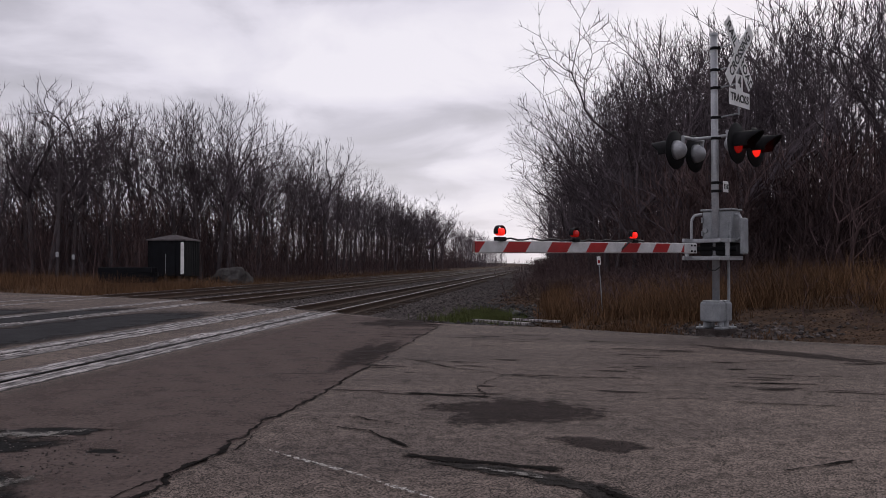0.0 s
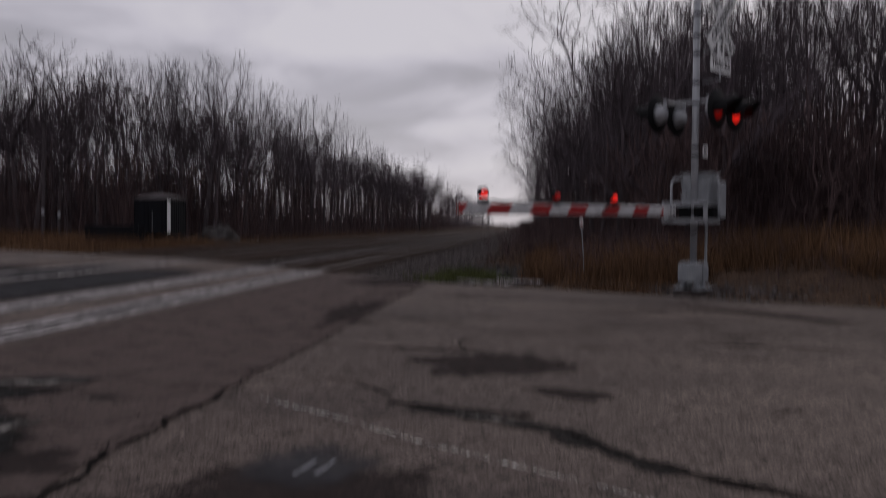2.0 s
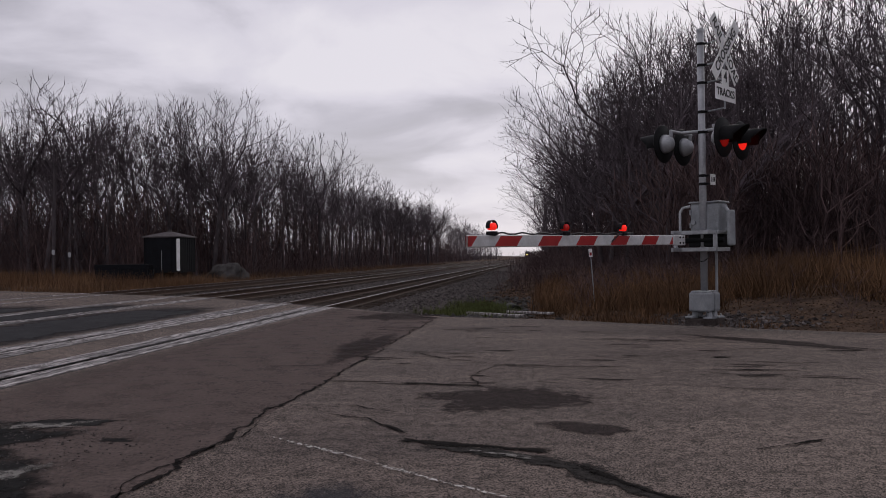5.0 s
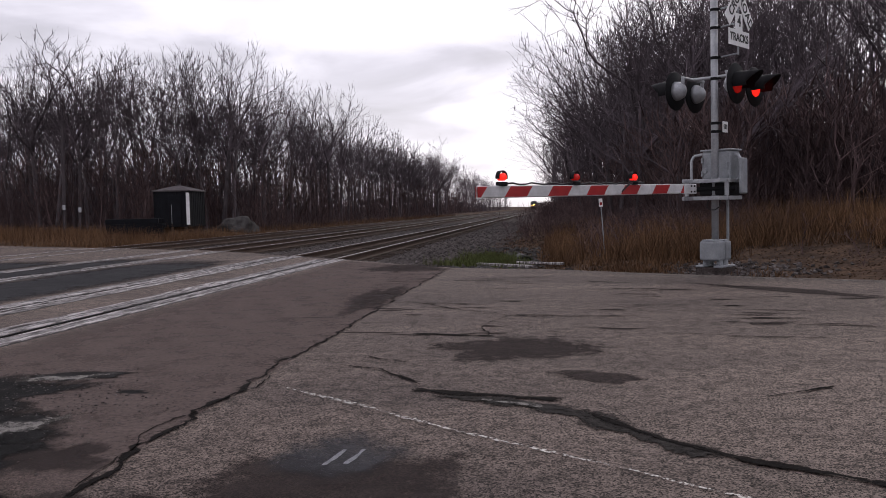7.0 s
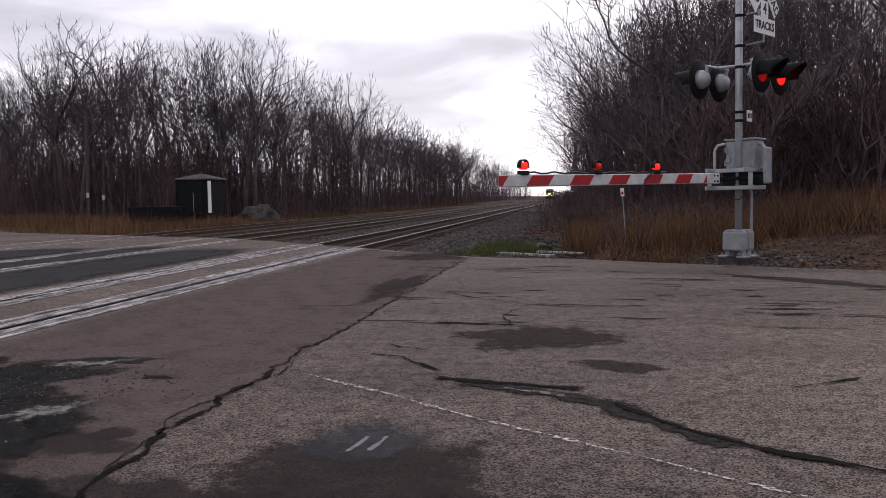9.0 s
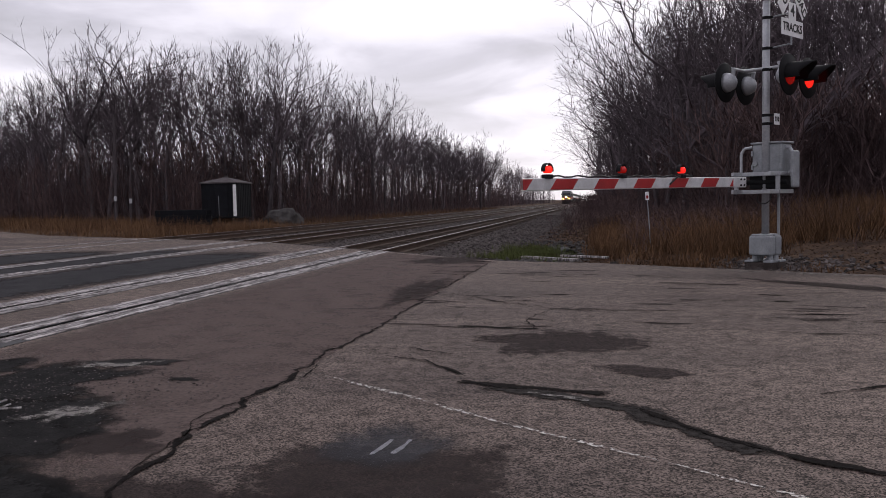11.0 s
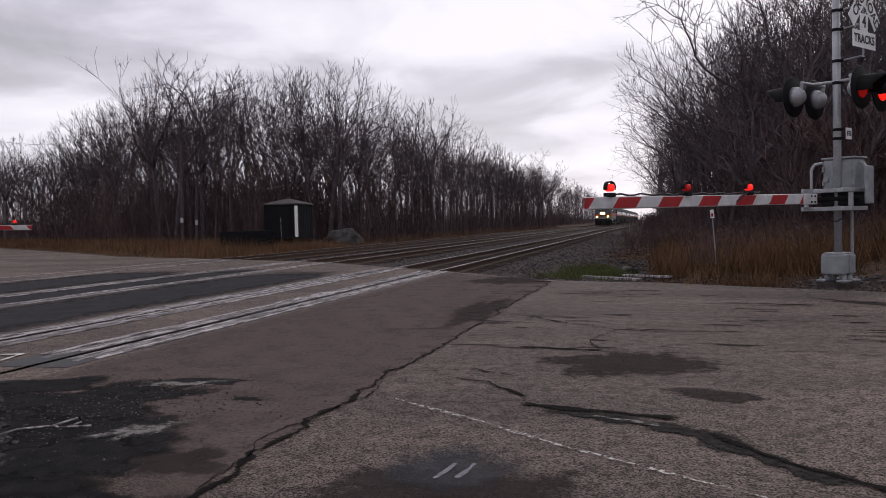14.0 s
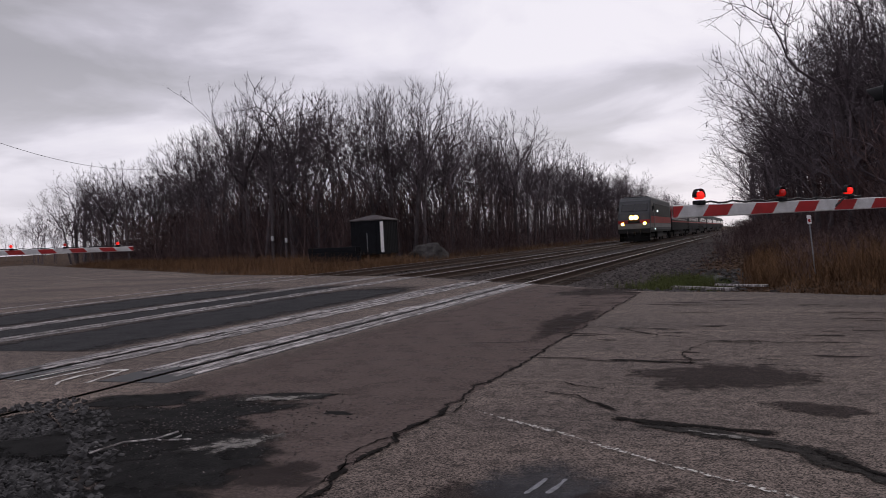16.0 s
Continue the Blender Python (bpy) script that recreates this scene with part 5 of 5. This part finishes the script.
def build_woods():
    rng = random.Random(21)
    placed = []

    def free(x, y, gap):
        return all((x - a) ** 2 + (y - b) ** 2 > gap * gap for a, b in placed)

    def in_left(x, y):
        return x < -21.5 - 1.5 * noise.noise((y * 0.06, 3.0, 0)) and y > road_side(x) + 13 and y > 53.5 and y > 0.42 * -x + 40

    # between the road and the tracks: front rows thick, then deeper ones
    tries = 0
    while len(placed) < 215 and tries < 12000:
        tries += 1
        depth = rng.random() ** 1.3
        if rng.random() < 0.55:
            y = 54 + 130 * rng.random() ** 1.5
            x = -22 - 15 * depth
        else:
            x = -25 - 62 * rng.random()
            y = max(road_side(x) + 13, 53.5) + 17 * depth
        if in_left(x, y) and free(x, y, 1.6):
            placed.append((x, y))
    for x, y in placed:
        deep = min(-21 - x, y - max(road_side(x) + 12, 52)) > 6.5
        tall = 11.7 + 1.3 * noise.noise((x * 0.11, y * 0.11, 4.0)) + rng.uniform(-1.2, 1.1) + 1.7 * smooth01((-33 - x) / 5) * smooth01((x + 75) / 20)
        plant(x, y, tall - land(x, y) + (0.4 if deep else 0.0), rng.choice((0, 1, 2, 3, 4, 2, 3, 7, 0)), rng, BARE, "trees of the wood across the tracks", deep)
    for x, y, h, f in ((-34.6, 57.6, 15.0, 5), (-36.4, 58.6, 15.4, 6), (-30.0, 57, 13.0, 7), (-25.0, 57.2, 13.2, 1), (-20.1, 142, 13.6, 6), (-22.2, 80, 14.0, 1), (-23.6, 82, 13.4, 0), (-84, 85, 12.5, 6), (-90, 91, 11, 5), (-78, 83, 12.5, 0), (-72, 80, 13, 1)):
        plant(x, y, h, f, rng, "broad bare tree with a spreading crown", "trees of the wood across the tracks")
    for k in range(18):
        x = -84 - 32 * rng.random()
        plant(x, road_side(x) + 5 + 11 * rng.random(), rng.uniform(11.5, 14.5), rng.choice((5, 6, 0, 1)), rng, "broad bare tree at the far end of the wood", "trees of the wood across the tracks")
    right, tries = [], 0
    while len(right) < 190 and tries < 12000:
        tries += 1
        if rng.random() < 0.6:
            y = 27 + 110 * rng.random() ** 1.5
            x = right_edge(y) + 0.6 + 13 * rng.random() ** 1.2
        else:
            x = 5 + 34 * rng.random()
            y = 24 + 20 * rng.random() - 0.12 * x
        if free(x, y, 1.55):
            placed.append((x, y))
            right.append((x, y))
    for x, y in right:
        reach = math.hypot(x, y)
        deep = min(x - right_edge(y) + 0.5, (y - 21) * 0.8) > 6.5
        tall = min(reach * (0.262 + 0.0036 * max(-5.0, min(22.0, math.degrees(math.atan2(x, y)) - 4))) * rng.uniform(0.82, 1.1), 13.8)
        plant(x, y, max(5.5, tall - land(x, y)), rng.choice((0, 1, 2, 3, 4, 6, 7)), rng, BARE, "trees of the wood behind the signal", deep)
    for k in range(90):
        y = 130 + 260 * rng.random()
        x = -21.5 - 9 * rng.random() if k % 5 < 3 else -0.6 + 8 * rng.random()
        plant(x, y, rng.uniform(9.0, 13.0), 8, rng, BARE, "distant trees along the tracks", True)
    for k in range(85):
        a, d = radians(rng.uniform(40, 75)), rng.uniform(150, 300)
        plant(-math.sin(a) * d, math.cos(a) * d + 20, rng.uniform(7, 12), 8, rng, BARE, "distant trees along the road", True)
    plant(4.3, 37, 11.8, 11, rng, "bare tree with long limbs reaching over the clearing", "trees of the wood behind the signal")
    for x, y, h, f in ((3.6, 33, 9.2, 6), (4.6, 47, 10.4, 11), (3.8, 60, 10.5, 5), (12.5, 25, 8.5, 5), (15.5, 27, 9.4, 0)):
        plant(x, y, h, f, rng, "broad bare tree leaning over the clearing", "trees of the wood behind the signal")


def stamped(name, copies, mat):
    """Many turned and scaled copies of a few meshes, joined into one."""
    verts, quads, tris, base, kept = [], [], [], 0, {}
    for meshes, m in copies:
        for me in meshes:
            if me.name not in kept:
                co, ids = np.empty(len(me.vertices) * 3), np.empty(len(me.loops), int)
                me.vertices.foreach_get("co", co)
                me.loops.foreach_get("vertex_index", ids)
                fours = len(me.loops) - 3 * len(me.polygons)
                kept[me.name] = co.reshape(-1, 3), ids[:fours * 4].reshape(-1, 4), ids[fours * 4:].reshape(-1, 3)
            co, four, three = kept[me.name]
            m4 = np.array(m)
            verts.append(co @ m4[:3, :3].T + m4[:3, 3])
            quads.append(four + base)
            tris.append(three + base)
            base += len(co)
    return mesh_from(name, np.concatenate(verts).tolist(), np.concatenate(quads).tolist() + np.concatenate(tris).tolist(), mat)


def join_deep_trees():
    """The trees too deep in the wood to be told apart, in one mesh."""
    tagged(new("deep_trees", stamped("deep_trees", DEEP, TWIG)), "crowded bare trees deep in the woods", "woods", kind="stuff")


def build_far_woods():
    """Deep and distant stems, too many to count."""
    rng = np.random.default_rng(31)
    st = Sticks()

    def stem(x, y, h, r, n):
        z = land(x, y)
        lean = rng.normal(0, 0.05, 2)
        p = [np.array((x, y, z)), np.array((x + lean[0] * h * 0.5 + rng.normal(0, 0.12), y + lean[1] * h * 0.5, z + h * 0.5)), np.array((x + lean[0] * h, y + lean[1] * h, z + h))]
        st.line(p, [r, r * 0.6, 0.012], 3)
        for k in range(n):
            s = rng.uniform(0.2, 0.97)
            at = p[0] * (1 - s) + p[2] * s
            a = rng.uniform(0, 6.28)
            ln = h * rng.uniform(0.16, 0.34) * (1.25 - s)
            d = np.array((math.cos(a) * 0.7, math.sin(a) * 0.7, rng.uniform(0.3, 1.0)))
            st.blade(at, d * ln, 0.024)

    for k in range(3900):
        y = 60 + 420 * rng.random() ** 1.4
        x = -23.5 - 38 * rng.random()
        if y > road_side(x) + 20:
            stem(x, y, rng.uniform(2.5, 8.0), rng.uniform(0.025, 0.05), 9)
    for k in range(3500):
        x = -28 - 70 * rng.random()
        y = max(road_side(x) + 17, 57) + 34 * rng.random()
        stem(x, y, rng.uniform(2.5, 8.0), rng.uniform(0.025, 0.05), 9)
    for k in range(2700):
        y = 29 + 380 * rng.random() ** 1.7
        x = right_edge(y) + 1.0 + 26 * rng.random() ** 1.2
        stem(x, y, rng.uniform(3, 7.5), rng.uniform(0.03, 0.06), 8)
    for k in range(2100):
        x = 6 + 46 * rng.random()
        y = 26 + 24 * rng.random()
        stem(x, y, rng.uniform(3, 8), rng.uniform(0.03, 0.06), 8)
    tagged(new("distant_woods", st.mesh("distant_woods", TWIG)), "dense leafless woods standing deep behind the edge trees", "woods", kind="stuff")


def build_brush():
    rng = np.random.default_rng(41)
    copies = []

    def shrub(x, y, h):
        k = int(rng.integers(len(THICKET)))
        s = h / 3.0
        w = max(s, 0.35) * rng.uniform(0.8, 1.5)
        copies.append((THICKET[k], pose(x, y, land(x, y) - 0.05, rng.uniform(-14, 14), rng.uniform(-14, 14), rng.uniform(0, 360)) @ Matrix.Diagonal((w, w, s, 1))))

    # left wood's skirts
    for k in range(1500):
        if rng.random() < 0.5:
            y = 50 + 190 * rng.random() ** 1.6
            x = -19.8 - 8 * rng.random()
            if y < 54 and x > -26:
                continue
        else:
            x = -26 - 95 * rng.random() ** 1.2
            y = max(road_side(x) + 8.5, 50) + 11 * rng.random()
        shrub(x, y, rng.uniform(1.6, 5.6) * (0.5 if rng.random() < 0.3 else 1.0))
    for k in range(330):
        y = 55 + 105 * rng.random() ** 1.5
        shrub(-18.3 - 2.6 * rng.random(), y, rng.uniform(0.4, 1.5))
    # right wood's skirts and the bank
    for k in range(1900):
        if rng.random() < 0.6:
            y = 24 + 170 * rng.random() ** 1.7
            x = right_edge(y) + 0.3 + 5.5 * rng.random()
        else:
            x = 4.5 + 32 * rng.random()
            y = 21.5 - 0.10 * x + 9 * rng.random()
        shrub(x, y, rng.uniform(0.9, 3.8))
    for k in range(420):
        y = 32 + 110 * rng.random() ** 1.3
        x = -1.4 + (right_edge(y) + 1.8) * rng.random()
        shrub(x, y, rng.uniform(0.4, 1.3) + 0.008 * y)
    for k in range(420):
        x = 1.0 + 4.2 * rng.random()
        y = 18.0 + 20 * rng.random() ** 1.3
        shrub(x, y, rng.uniform(0.3, 0.9))
    for x, y in ((5.0, 13.6), (5.3, 14.4), (4.6, 15.2), (6.3, 13.5)):
        shrub(x, y, 0.75)
    tagged(new("undergrowth", stamped("undergrowth", copies, BRUSH)), "tangled brown leafless brush under the trees", "undergrowth", kind="stuff")
    gr = Sticks()

    def tuft(x, y, h, n, spread=0.10):
        z = land(x, y)
        for k in range(n):
            a = rng.uniform(0, 6.28)
            lean = rng.uniform(0.1, 0.9)
            gr.blade(np.array((x + rng.normal(0, spread), y + rng.normal(0, spread), z - 0.02)), np.array((math.cos(a) * lean, math.sin(a) * lean, 1.0)) * h * rng.uniform(0.5, 1.2), 0.009)

    for k in range(5200):
        x = 0.2 + 6.5 * rng.random()
        y = edge_y(x, far_line) + 0.3 + 22 * rng.random() ** 1.2
        dens = noise.noise((x * 0.5, y * 0.5, 1.0))
        if x < 0.9 and y < 19:
            continue
        if abs(x - 2.81) < 0.5 and abs(y - 13.6) < 0.5:
            continue
        far = y - edge_y(x, far_line)
        if dens > -0.25 and (x < 3.6 or far > 4.5 or dens > 0.25):
            tuft(x, y, 0.14 if far < 2 else rng.uniform(0.25, 0.65), 12, 0.14)
    for k in range(900):
        y = 20 + 34 * rng.random()
        x = right_edge(y) - 2.2 + 2.6 * rng.random()
        if noise.noise((x * 0.7, y * 0.4, 5.0)) > -0.1:
            tuft(x, y, rng.uniform(0.15, 0.45), 10, 0.16)
    for k in range(2600):
        x = 3 + 26 * rng.random()
        y = edge_y(x, far_line) + 5.0 + 9 * rng.random()
        tuft(x, y, rng.uniform(0.35, 0.8), 9, 0.2)
    for k in range(1300):
        y = 40 + 110 * rng.random() ** 1.4
        tuft(-17.3 - 4.0 * rng.random(), y, rng.uniform(0.2, 0.6), 8, 0.25)
    for k in range(4200):
        x = -17.6 - 62 * rng.random() ** 1.3
        y = road_side(x) + 0.5 + (8 + 6 * rng.random()) * rng.random()
        if x > -20:
            y = road_side(x) + 0.5 + 14 * rng.random()
        tuft(x, y, rng.uniform(0.25, 0.8) if y > road_side(x) + 1.5 else 0.2, 9, 0.28)
    tagged(new("dry_grass", gr.mesh("dry_grass", STRAW)), "matted dry straw-coloured grass along the road edges", "grass", kind="stuff")
    gr = Sticks()
    for k in range(750):
        x, y = -1.4 + rng.normal(0, 0.33), 19.6 + rng.normal(0, 1.9)
        if y > edge_y(x, far_line) + 0.4:
            tuft(x, y, 0.24, 18, 0.12)
    tagged(new("green_weeds", gr.mesh("green_weeds", WEED)), "low green weeds and moss in the ditch", "weeds", kind="stuff")


build_woods()
join_deep_trees()
build_far_woods()
build_brush()


# ---- the train ----
LOCO_GREY = material("grey_locomotive_paint", (0.050, 0.052, 0.058), (0.032, 0.034, 0.038), scale=1.2, rough=0.6, fine=0.08)
LOCO_RED = material("red_locomotive_stripe", (0.34, 0.030, 0.026), (0.24, 0.020, 0.018), scale=1.2, rough=0.5)
LOCO_WHITE = material("dirty_white_stripe", (0.22, 0.215, 0.21), (0.15, 0.145, 0.14), scale=1.5, rough=0.55)
UNDER = material("black_underframe", (0.016, 0.015, 0.015), (0.009, 0.009, 0.009), scale=2, rough=0.8)
STAINLESS = material("dull_stainless_steel", (0.028, 0.030, 0.033), (0.018, 0.019, 0.021), scale=0.8, rough=0.8, metal=0.1, spec=0.15, fine=0.1)
DARK_GLASS = material("dark_train_glass", (0.012, 0.013, 0.015), (0.009, 0.01, 0.011), rough=0.12)
HEADLIGHT = material("burning_headlight", (0.9, 0.8, 0.6), (0.9, 0.8, 0.6), rough=0.3, glow=(1.0, 0.54, 0.08), power=32.0)
DITCH_LIGHT = material("burning_ditch_light", (0.9, 0.8, 0.6), (0.9, 0.8, 0.6), rough=0.3, glow=(1.0, 0.52, 0.07), power=18.0)
MARKER = material("pale_marker_light", (0.8, 0.85, 0.8), (0.8, 0.85, 0.8), rough=0.3, glow=(0.85, 1.0, 0.92), power=5.0)
TRAIN_X = TRACKS[1]


def extrude_profile(profile, half):
    """A closed outline of (y, z), drawn out across the track."""
    bm = bmesh.new()
    a = [bm.verts.new((-half, y, z)) for y, z in profile]
    b = [bm.verts.new((half, y, z)) for y, z in profile]
    n = len(profile)
    bm.faces.new(a), bm.faces.new(list(reversed(b)))
    for i in range(n):
        bm.faces.new((a[i], b[i], b[(i + 1) % n], a[(i + 1) % n]))
    return bm


def bogie(parent, y, axles, spacing):
    b = part("bogie", boxed((-1.15, y - axles * spacing / 2, 0.45), (1.15, y + axles * spacing / 2, 0.78), 0.05), UNDER, parent, "black wheel truck")
    for k in range(axles):
        yy = y + (k - (axles - 1) / 2) * spacing
        for sx in (-1, 1):
            part("wheel", rod([(sx * 0.70, yy, 0.5), (sx * 0.82, yy, 0.5)], 0.5, 20), UNDER, b)


def build_locomotive():
    """Front buffer at y = 0, the body behind it along +y, rail top at z = 0."""
    t = thing("locomotive", "grey diesel locomotive with red and white nose stripes and burning headlights", "locomotive", pose(TRAIN_X, 78, 0))
    bm = extrude_profile([(0.35, 1.15), (0.30, 2.05), (0.62, 2.75), (1.55, 3.95), (2.1, 4.30), (20.8, 4.30), (20.8, 1.15)], 1.50)
    es = [ed for ed in bm.edges if abs(ed.verts[0].co.x - ed.verts[1].co.x) < 0.01 and max(v.co.z for v in ed.verts) > 2.0]
    bmesh.ops.bevel(bm, geom=es, offset=0.16, segments=3, affect="EDGES", profile=0.5)
    part("body", bm, LOCO_GREY, t, "grey slant-nosed body")
    part("roof", boxed((-1.15, 2.6, 4.28), (1.15, 20.4, 4.42), 0.06), LOCO_GREY, t)
    for k in range(3):
        part("roof_fan", rod([(0, 11 + 2.3 * k, 4.42), (0, 11 + 2.3 * k, 4.52)], 0.62, 20), UNDER, t)
    for sx in (-1, 1):
        x0, x1 = sorted((sx * 1.505, sx * 1.53))
        part("side_stripe", boxed((x0, 0.9, 1.80), (x1, 20.6, 2.45)), LOCO_RED, t, "red side stripe")
        part("side_stripe", boxed((x0, 0.45, 1.38), (x1, 20.6, 1.76)), LOCO_WHITE, t, "dirty white side stripe")
        part("side_band", boxed((x0, 3.4, 2.5), (x1, 19.8, 3.7)), UNDER, t, "dark louvred side band")
        part("cab_window", boxed((x0 - 0.01, 2.3, 2.95), (x1 + 0.01, 3.1, 3.6)), DARK_GLASS, t, "dark side window")
        part("mirror", boxed((min(sx * 1.55, sx * 1.75), 1.95, 3.05), (max(sx * 1.55, sx * 1.75), 2.05, 3.45), 0.02), UNDER, t)
        part("grab_rail", rod([(sx * 1.56, 3.3, 1.3), (sx * 1.56, 3.3, 3.0)], 0.025, 6), LOCO_WHITE, t)
    # nose: windows on the slant, stripes on the upright part
    slope = math.degrees(math.atan2(1.2, 0.93))
    for sx in (-1, 1):
        m = pose(sx * 0.64, 1.02, 3.28, slope, 0, 0)
        part("windscreen", boxed((-0.60, -0.42, -0.03), (0.60, 0.46, 0.035), 0.02, m), DARK_GLASS, t, "dark slanted windscreen")
    part("nose_stripe", boxed((-1.49, 0.235, 1.80), (1.49, 0.30, 2.12), 0.01), LOCO_RED, t, "red nose stripe")
    part("nose_stripe", boxed((-1.49, 0.235, 1.30), (1.49, 0.33, 1.78), 0.01), LOCO_WHITE, t, "dirty white nose stripe")
    part("number_panel", boxed((-0.55, 0.20, 1.82), (0.55, 0.235, 2.10), 0.01), UNDER, t)
    lamp = part("headlight_casing", boxed((-0.42, 0.16, 2.14), (0.42, 0.48, 2.56), 0.05), UNDER, t, "headlight casing in the nose")
    for sx in (-1, 1):
        part("headlight", rod([(sx * 0.2, 0.13, 2.35), (sx * 0.2, 0.18, 2.35)], 0.19, 18), HEADLIGHT, lamp, "bright warm headlight")
        d = part("ditch_light_box", boxed((sx * 1.02 - 0.17, 0.05, 1.60), (sx * 1.02 + 0.17, 0.24, 1.94), 0.03), UNDER, t)
        part("ditch_light", rod([(sx * 1.02, 0.02, 1.77), (sx * 1.02, 0.06, 1.77)], 0.14, 16), DITCH_LIGHT, d, "bright ditch light")
        part("hose", rod([(sx * 0.6, 0.2, 1.1), (sx * 0.62, -0.12, 0.8), (sx * 0.55, -0.1, 0.5)], 0.04, 8), UNDER, t)
        part("step", boxed((sx * 1.2 - 0.25, 0.1, 0.45), (sx * 1.2 + 0.25, 0.6, 0.52), 0.01), UNDER, t)
    part("buffer_beam", boxed((-1.48, 0.15, 0.85), (1.48, 0.6, 1.30), 0.04), UNDER, t)
    part("coupler", boxed((-0.14, -0.45, 0.72), (0.14, 0.3, 1.0), 0.04), UNDER, t)
    bm = bmesh.new()
    pts = [(-1.4, 0.45, 0.12), (0, -0.05, 0.12), (1.4, 0.45, 0.12), (1.4, 0.55, 0.85), (0, 0.2, 0.85), (-1.4, 0.55, 0.85)]
    v = [bm.verts.new(p) for p in pts]
    bm.faces.new((v[0], v[1], v[4], v[5])), bm.faces.new((v[1], v[2], v[3], v[4]))
    bmesh.ops.solidify(bm, geom=bm.faces[:], thickness=0.05)
    part("snow_plough", bm, UNDER, t, "black steel pilot plough")
    part("fuel_tank", boxed((-1.3, 8.0, 0.35), (1.3, 13.5, 1.15), 0.12), UNDER, t)
    part("frame", boxed((-1.46, 0.5, 0.95), (1.46, 20.8, 1.18), 0.02), UNDER, t)
    part("marker_light", rod([(1.535, 6.5, 3.0), (1.56, 6.5, 3.0)], 0.09, 10), MARKER, t, "small pale side light")
    part("marker_light", rod([(1.535, 4.0, 1.25), (1.56, 4.0, 1.25)], 0.08, 10), MARKER, t, "small pale side light")
    bogie(t, 4.2, 2, 2.7)
    bogie(t, 16.8, 2, 2.7)
    return t


def build_coach():
    t = thing("passenger_coach", "dull stainless steel passenger coach with dark windows", "passenger coach", pose(TRAIN_X, 100, 0), "coaches of the train")
    bm = bmesh.new()
    prof = [(-1.55, 1.0), (-1.57, 3.1), (-1.30, 3.75), (-0.6, 4.02), (0.6, 4.02), (1.30, 3.75), (1.57, 3.1), (1.55, 1.0)]
    a = [bm.verts.new((x, 0.25, z)) for x, z in prof]
    b = [bm.verts.new((x, 25.75, z)) for x, z in prof]
    n = len(prof)
    bm.faces.new(a), bm.faces.new(list(reversed(b)))
    for i in range(n):
        bm.faces.new((a[i], b[i], b[(i + 1) % n], a[(i + 1) % n]))
    part("body", bm, STAINLESS, t)
    for sx in (-1, 1):
        x0, x1 = sorted((sx * 1.575, sx * 1.60))
        part("window_band", boxed((x0, 2.5, 2.18), (x1, 23.5, 2.9)), DARK_GLASS, t, "dark window band")
        part("side_stripe", boxed((x0, 0.4, 1.95), (x1, 25.6, 2.12)), LOCO_RED, t, "thin red side stripe")
        for y in (1.0, 24.2):
            part("door", boxed((x0, y, 1.05), (x1, y + 0.85, 3.05), 0.01), STAINLESS, t)
        for k in range(6):
            part("rib", boxed((x0, 0.4, 1.12 + 0.13 * k), (x1, 25.6, 1.17 + 0.13 * k)), STAINLESS, t)
    part("gangway", boxed((-0.55, 25.75, 1.1), (0.55, 26.25, 3.4), 0.03), UNDER, t)
    part("underframe", boxed((-1.3, 6, 0.45), (1.3, 20, 1.02), 0.05), UNDER, t)
    bogie(t, 3.8, 2, 2.6)
    bogie(t, 22.2, 2, 2.6)
    return t


loco = build_locomotive()
first = build_coach()
coaches = [first] + [copy_thing(first, pose(TRAIN_X, 130 + 26.2 * k, 0)) for k in range(6)]
build_crossing_planks()


def motions():
    """The train comes on at a steady 39.5 metres a second."""
    def at(t, back):
        return pose(TRAIN_X, 77.9 + 39.5 * (16.0 - t) + back, 0.0)

    for k, car in enumerate([loco] + coaches):
        back = 0.0 if k == 0 else 21.2 + 26.2 * (k - 1)
        walk(car, [(t, at(t, back)) for t in (0.0, 4.0, 8.0, 12.0, 16.0)])


motions()
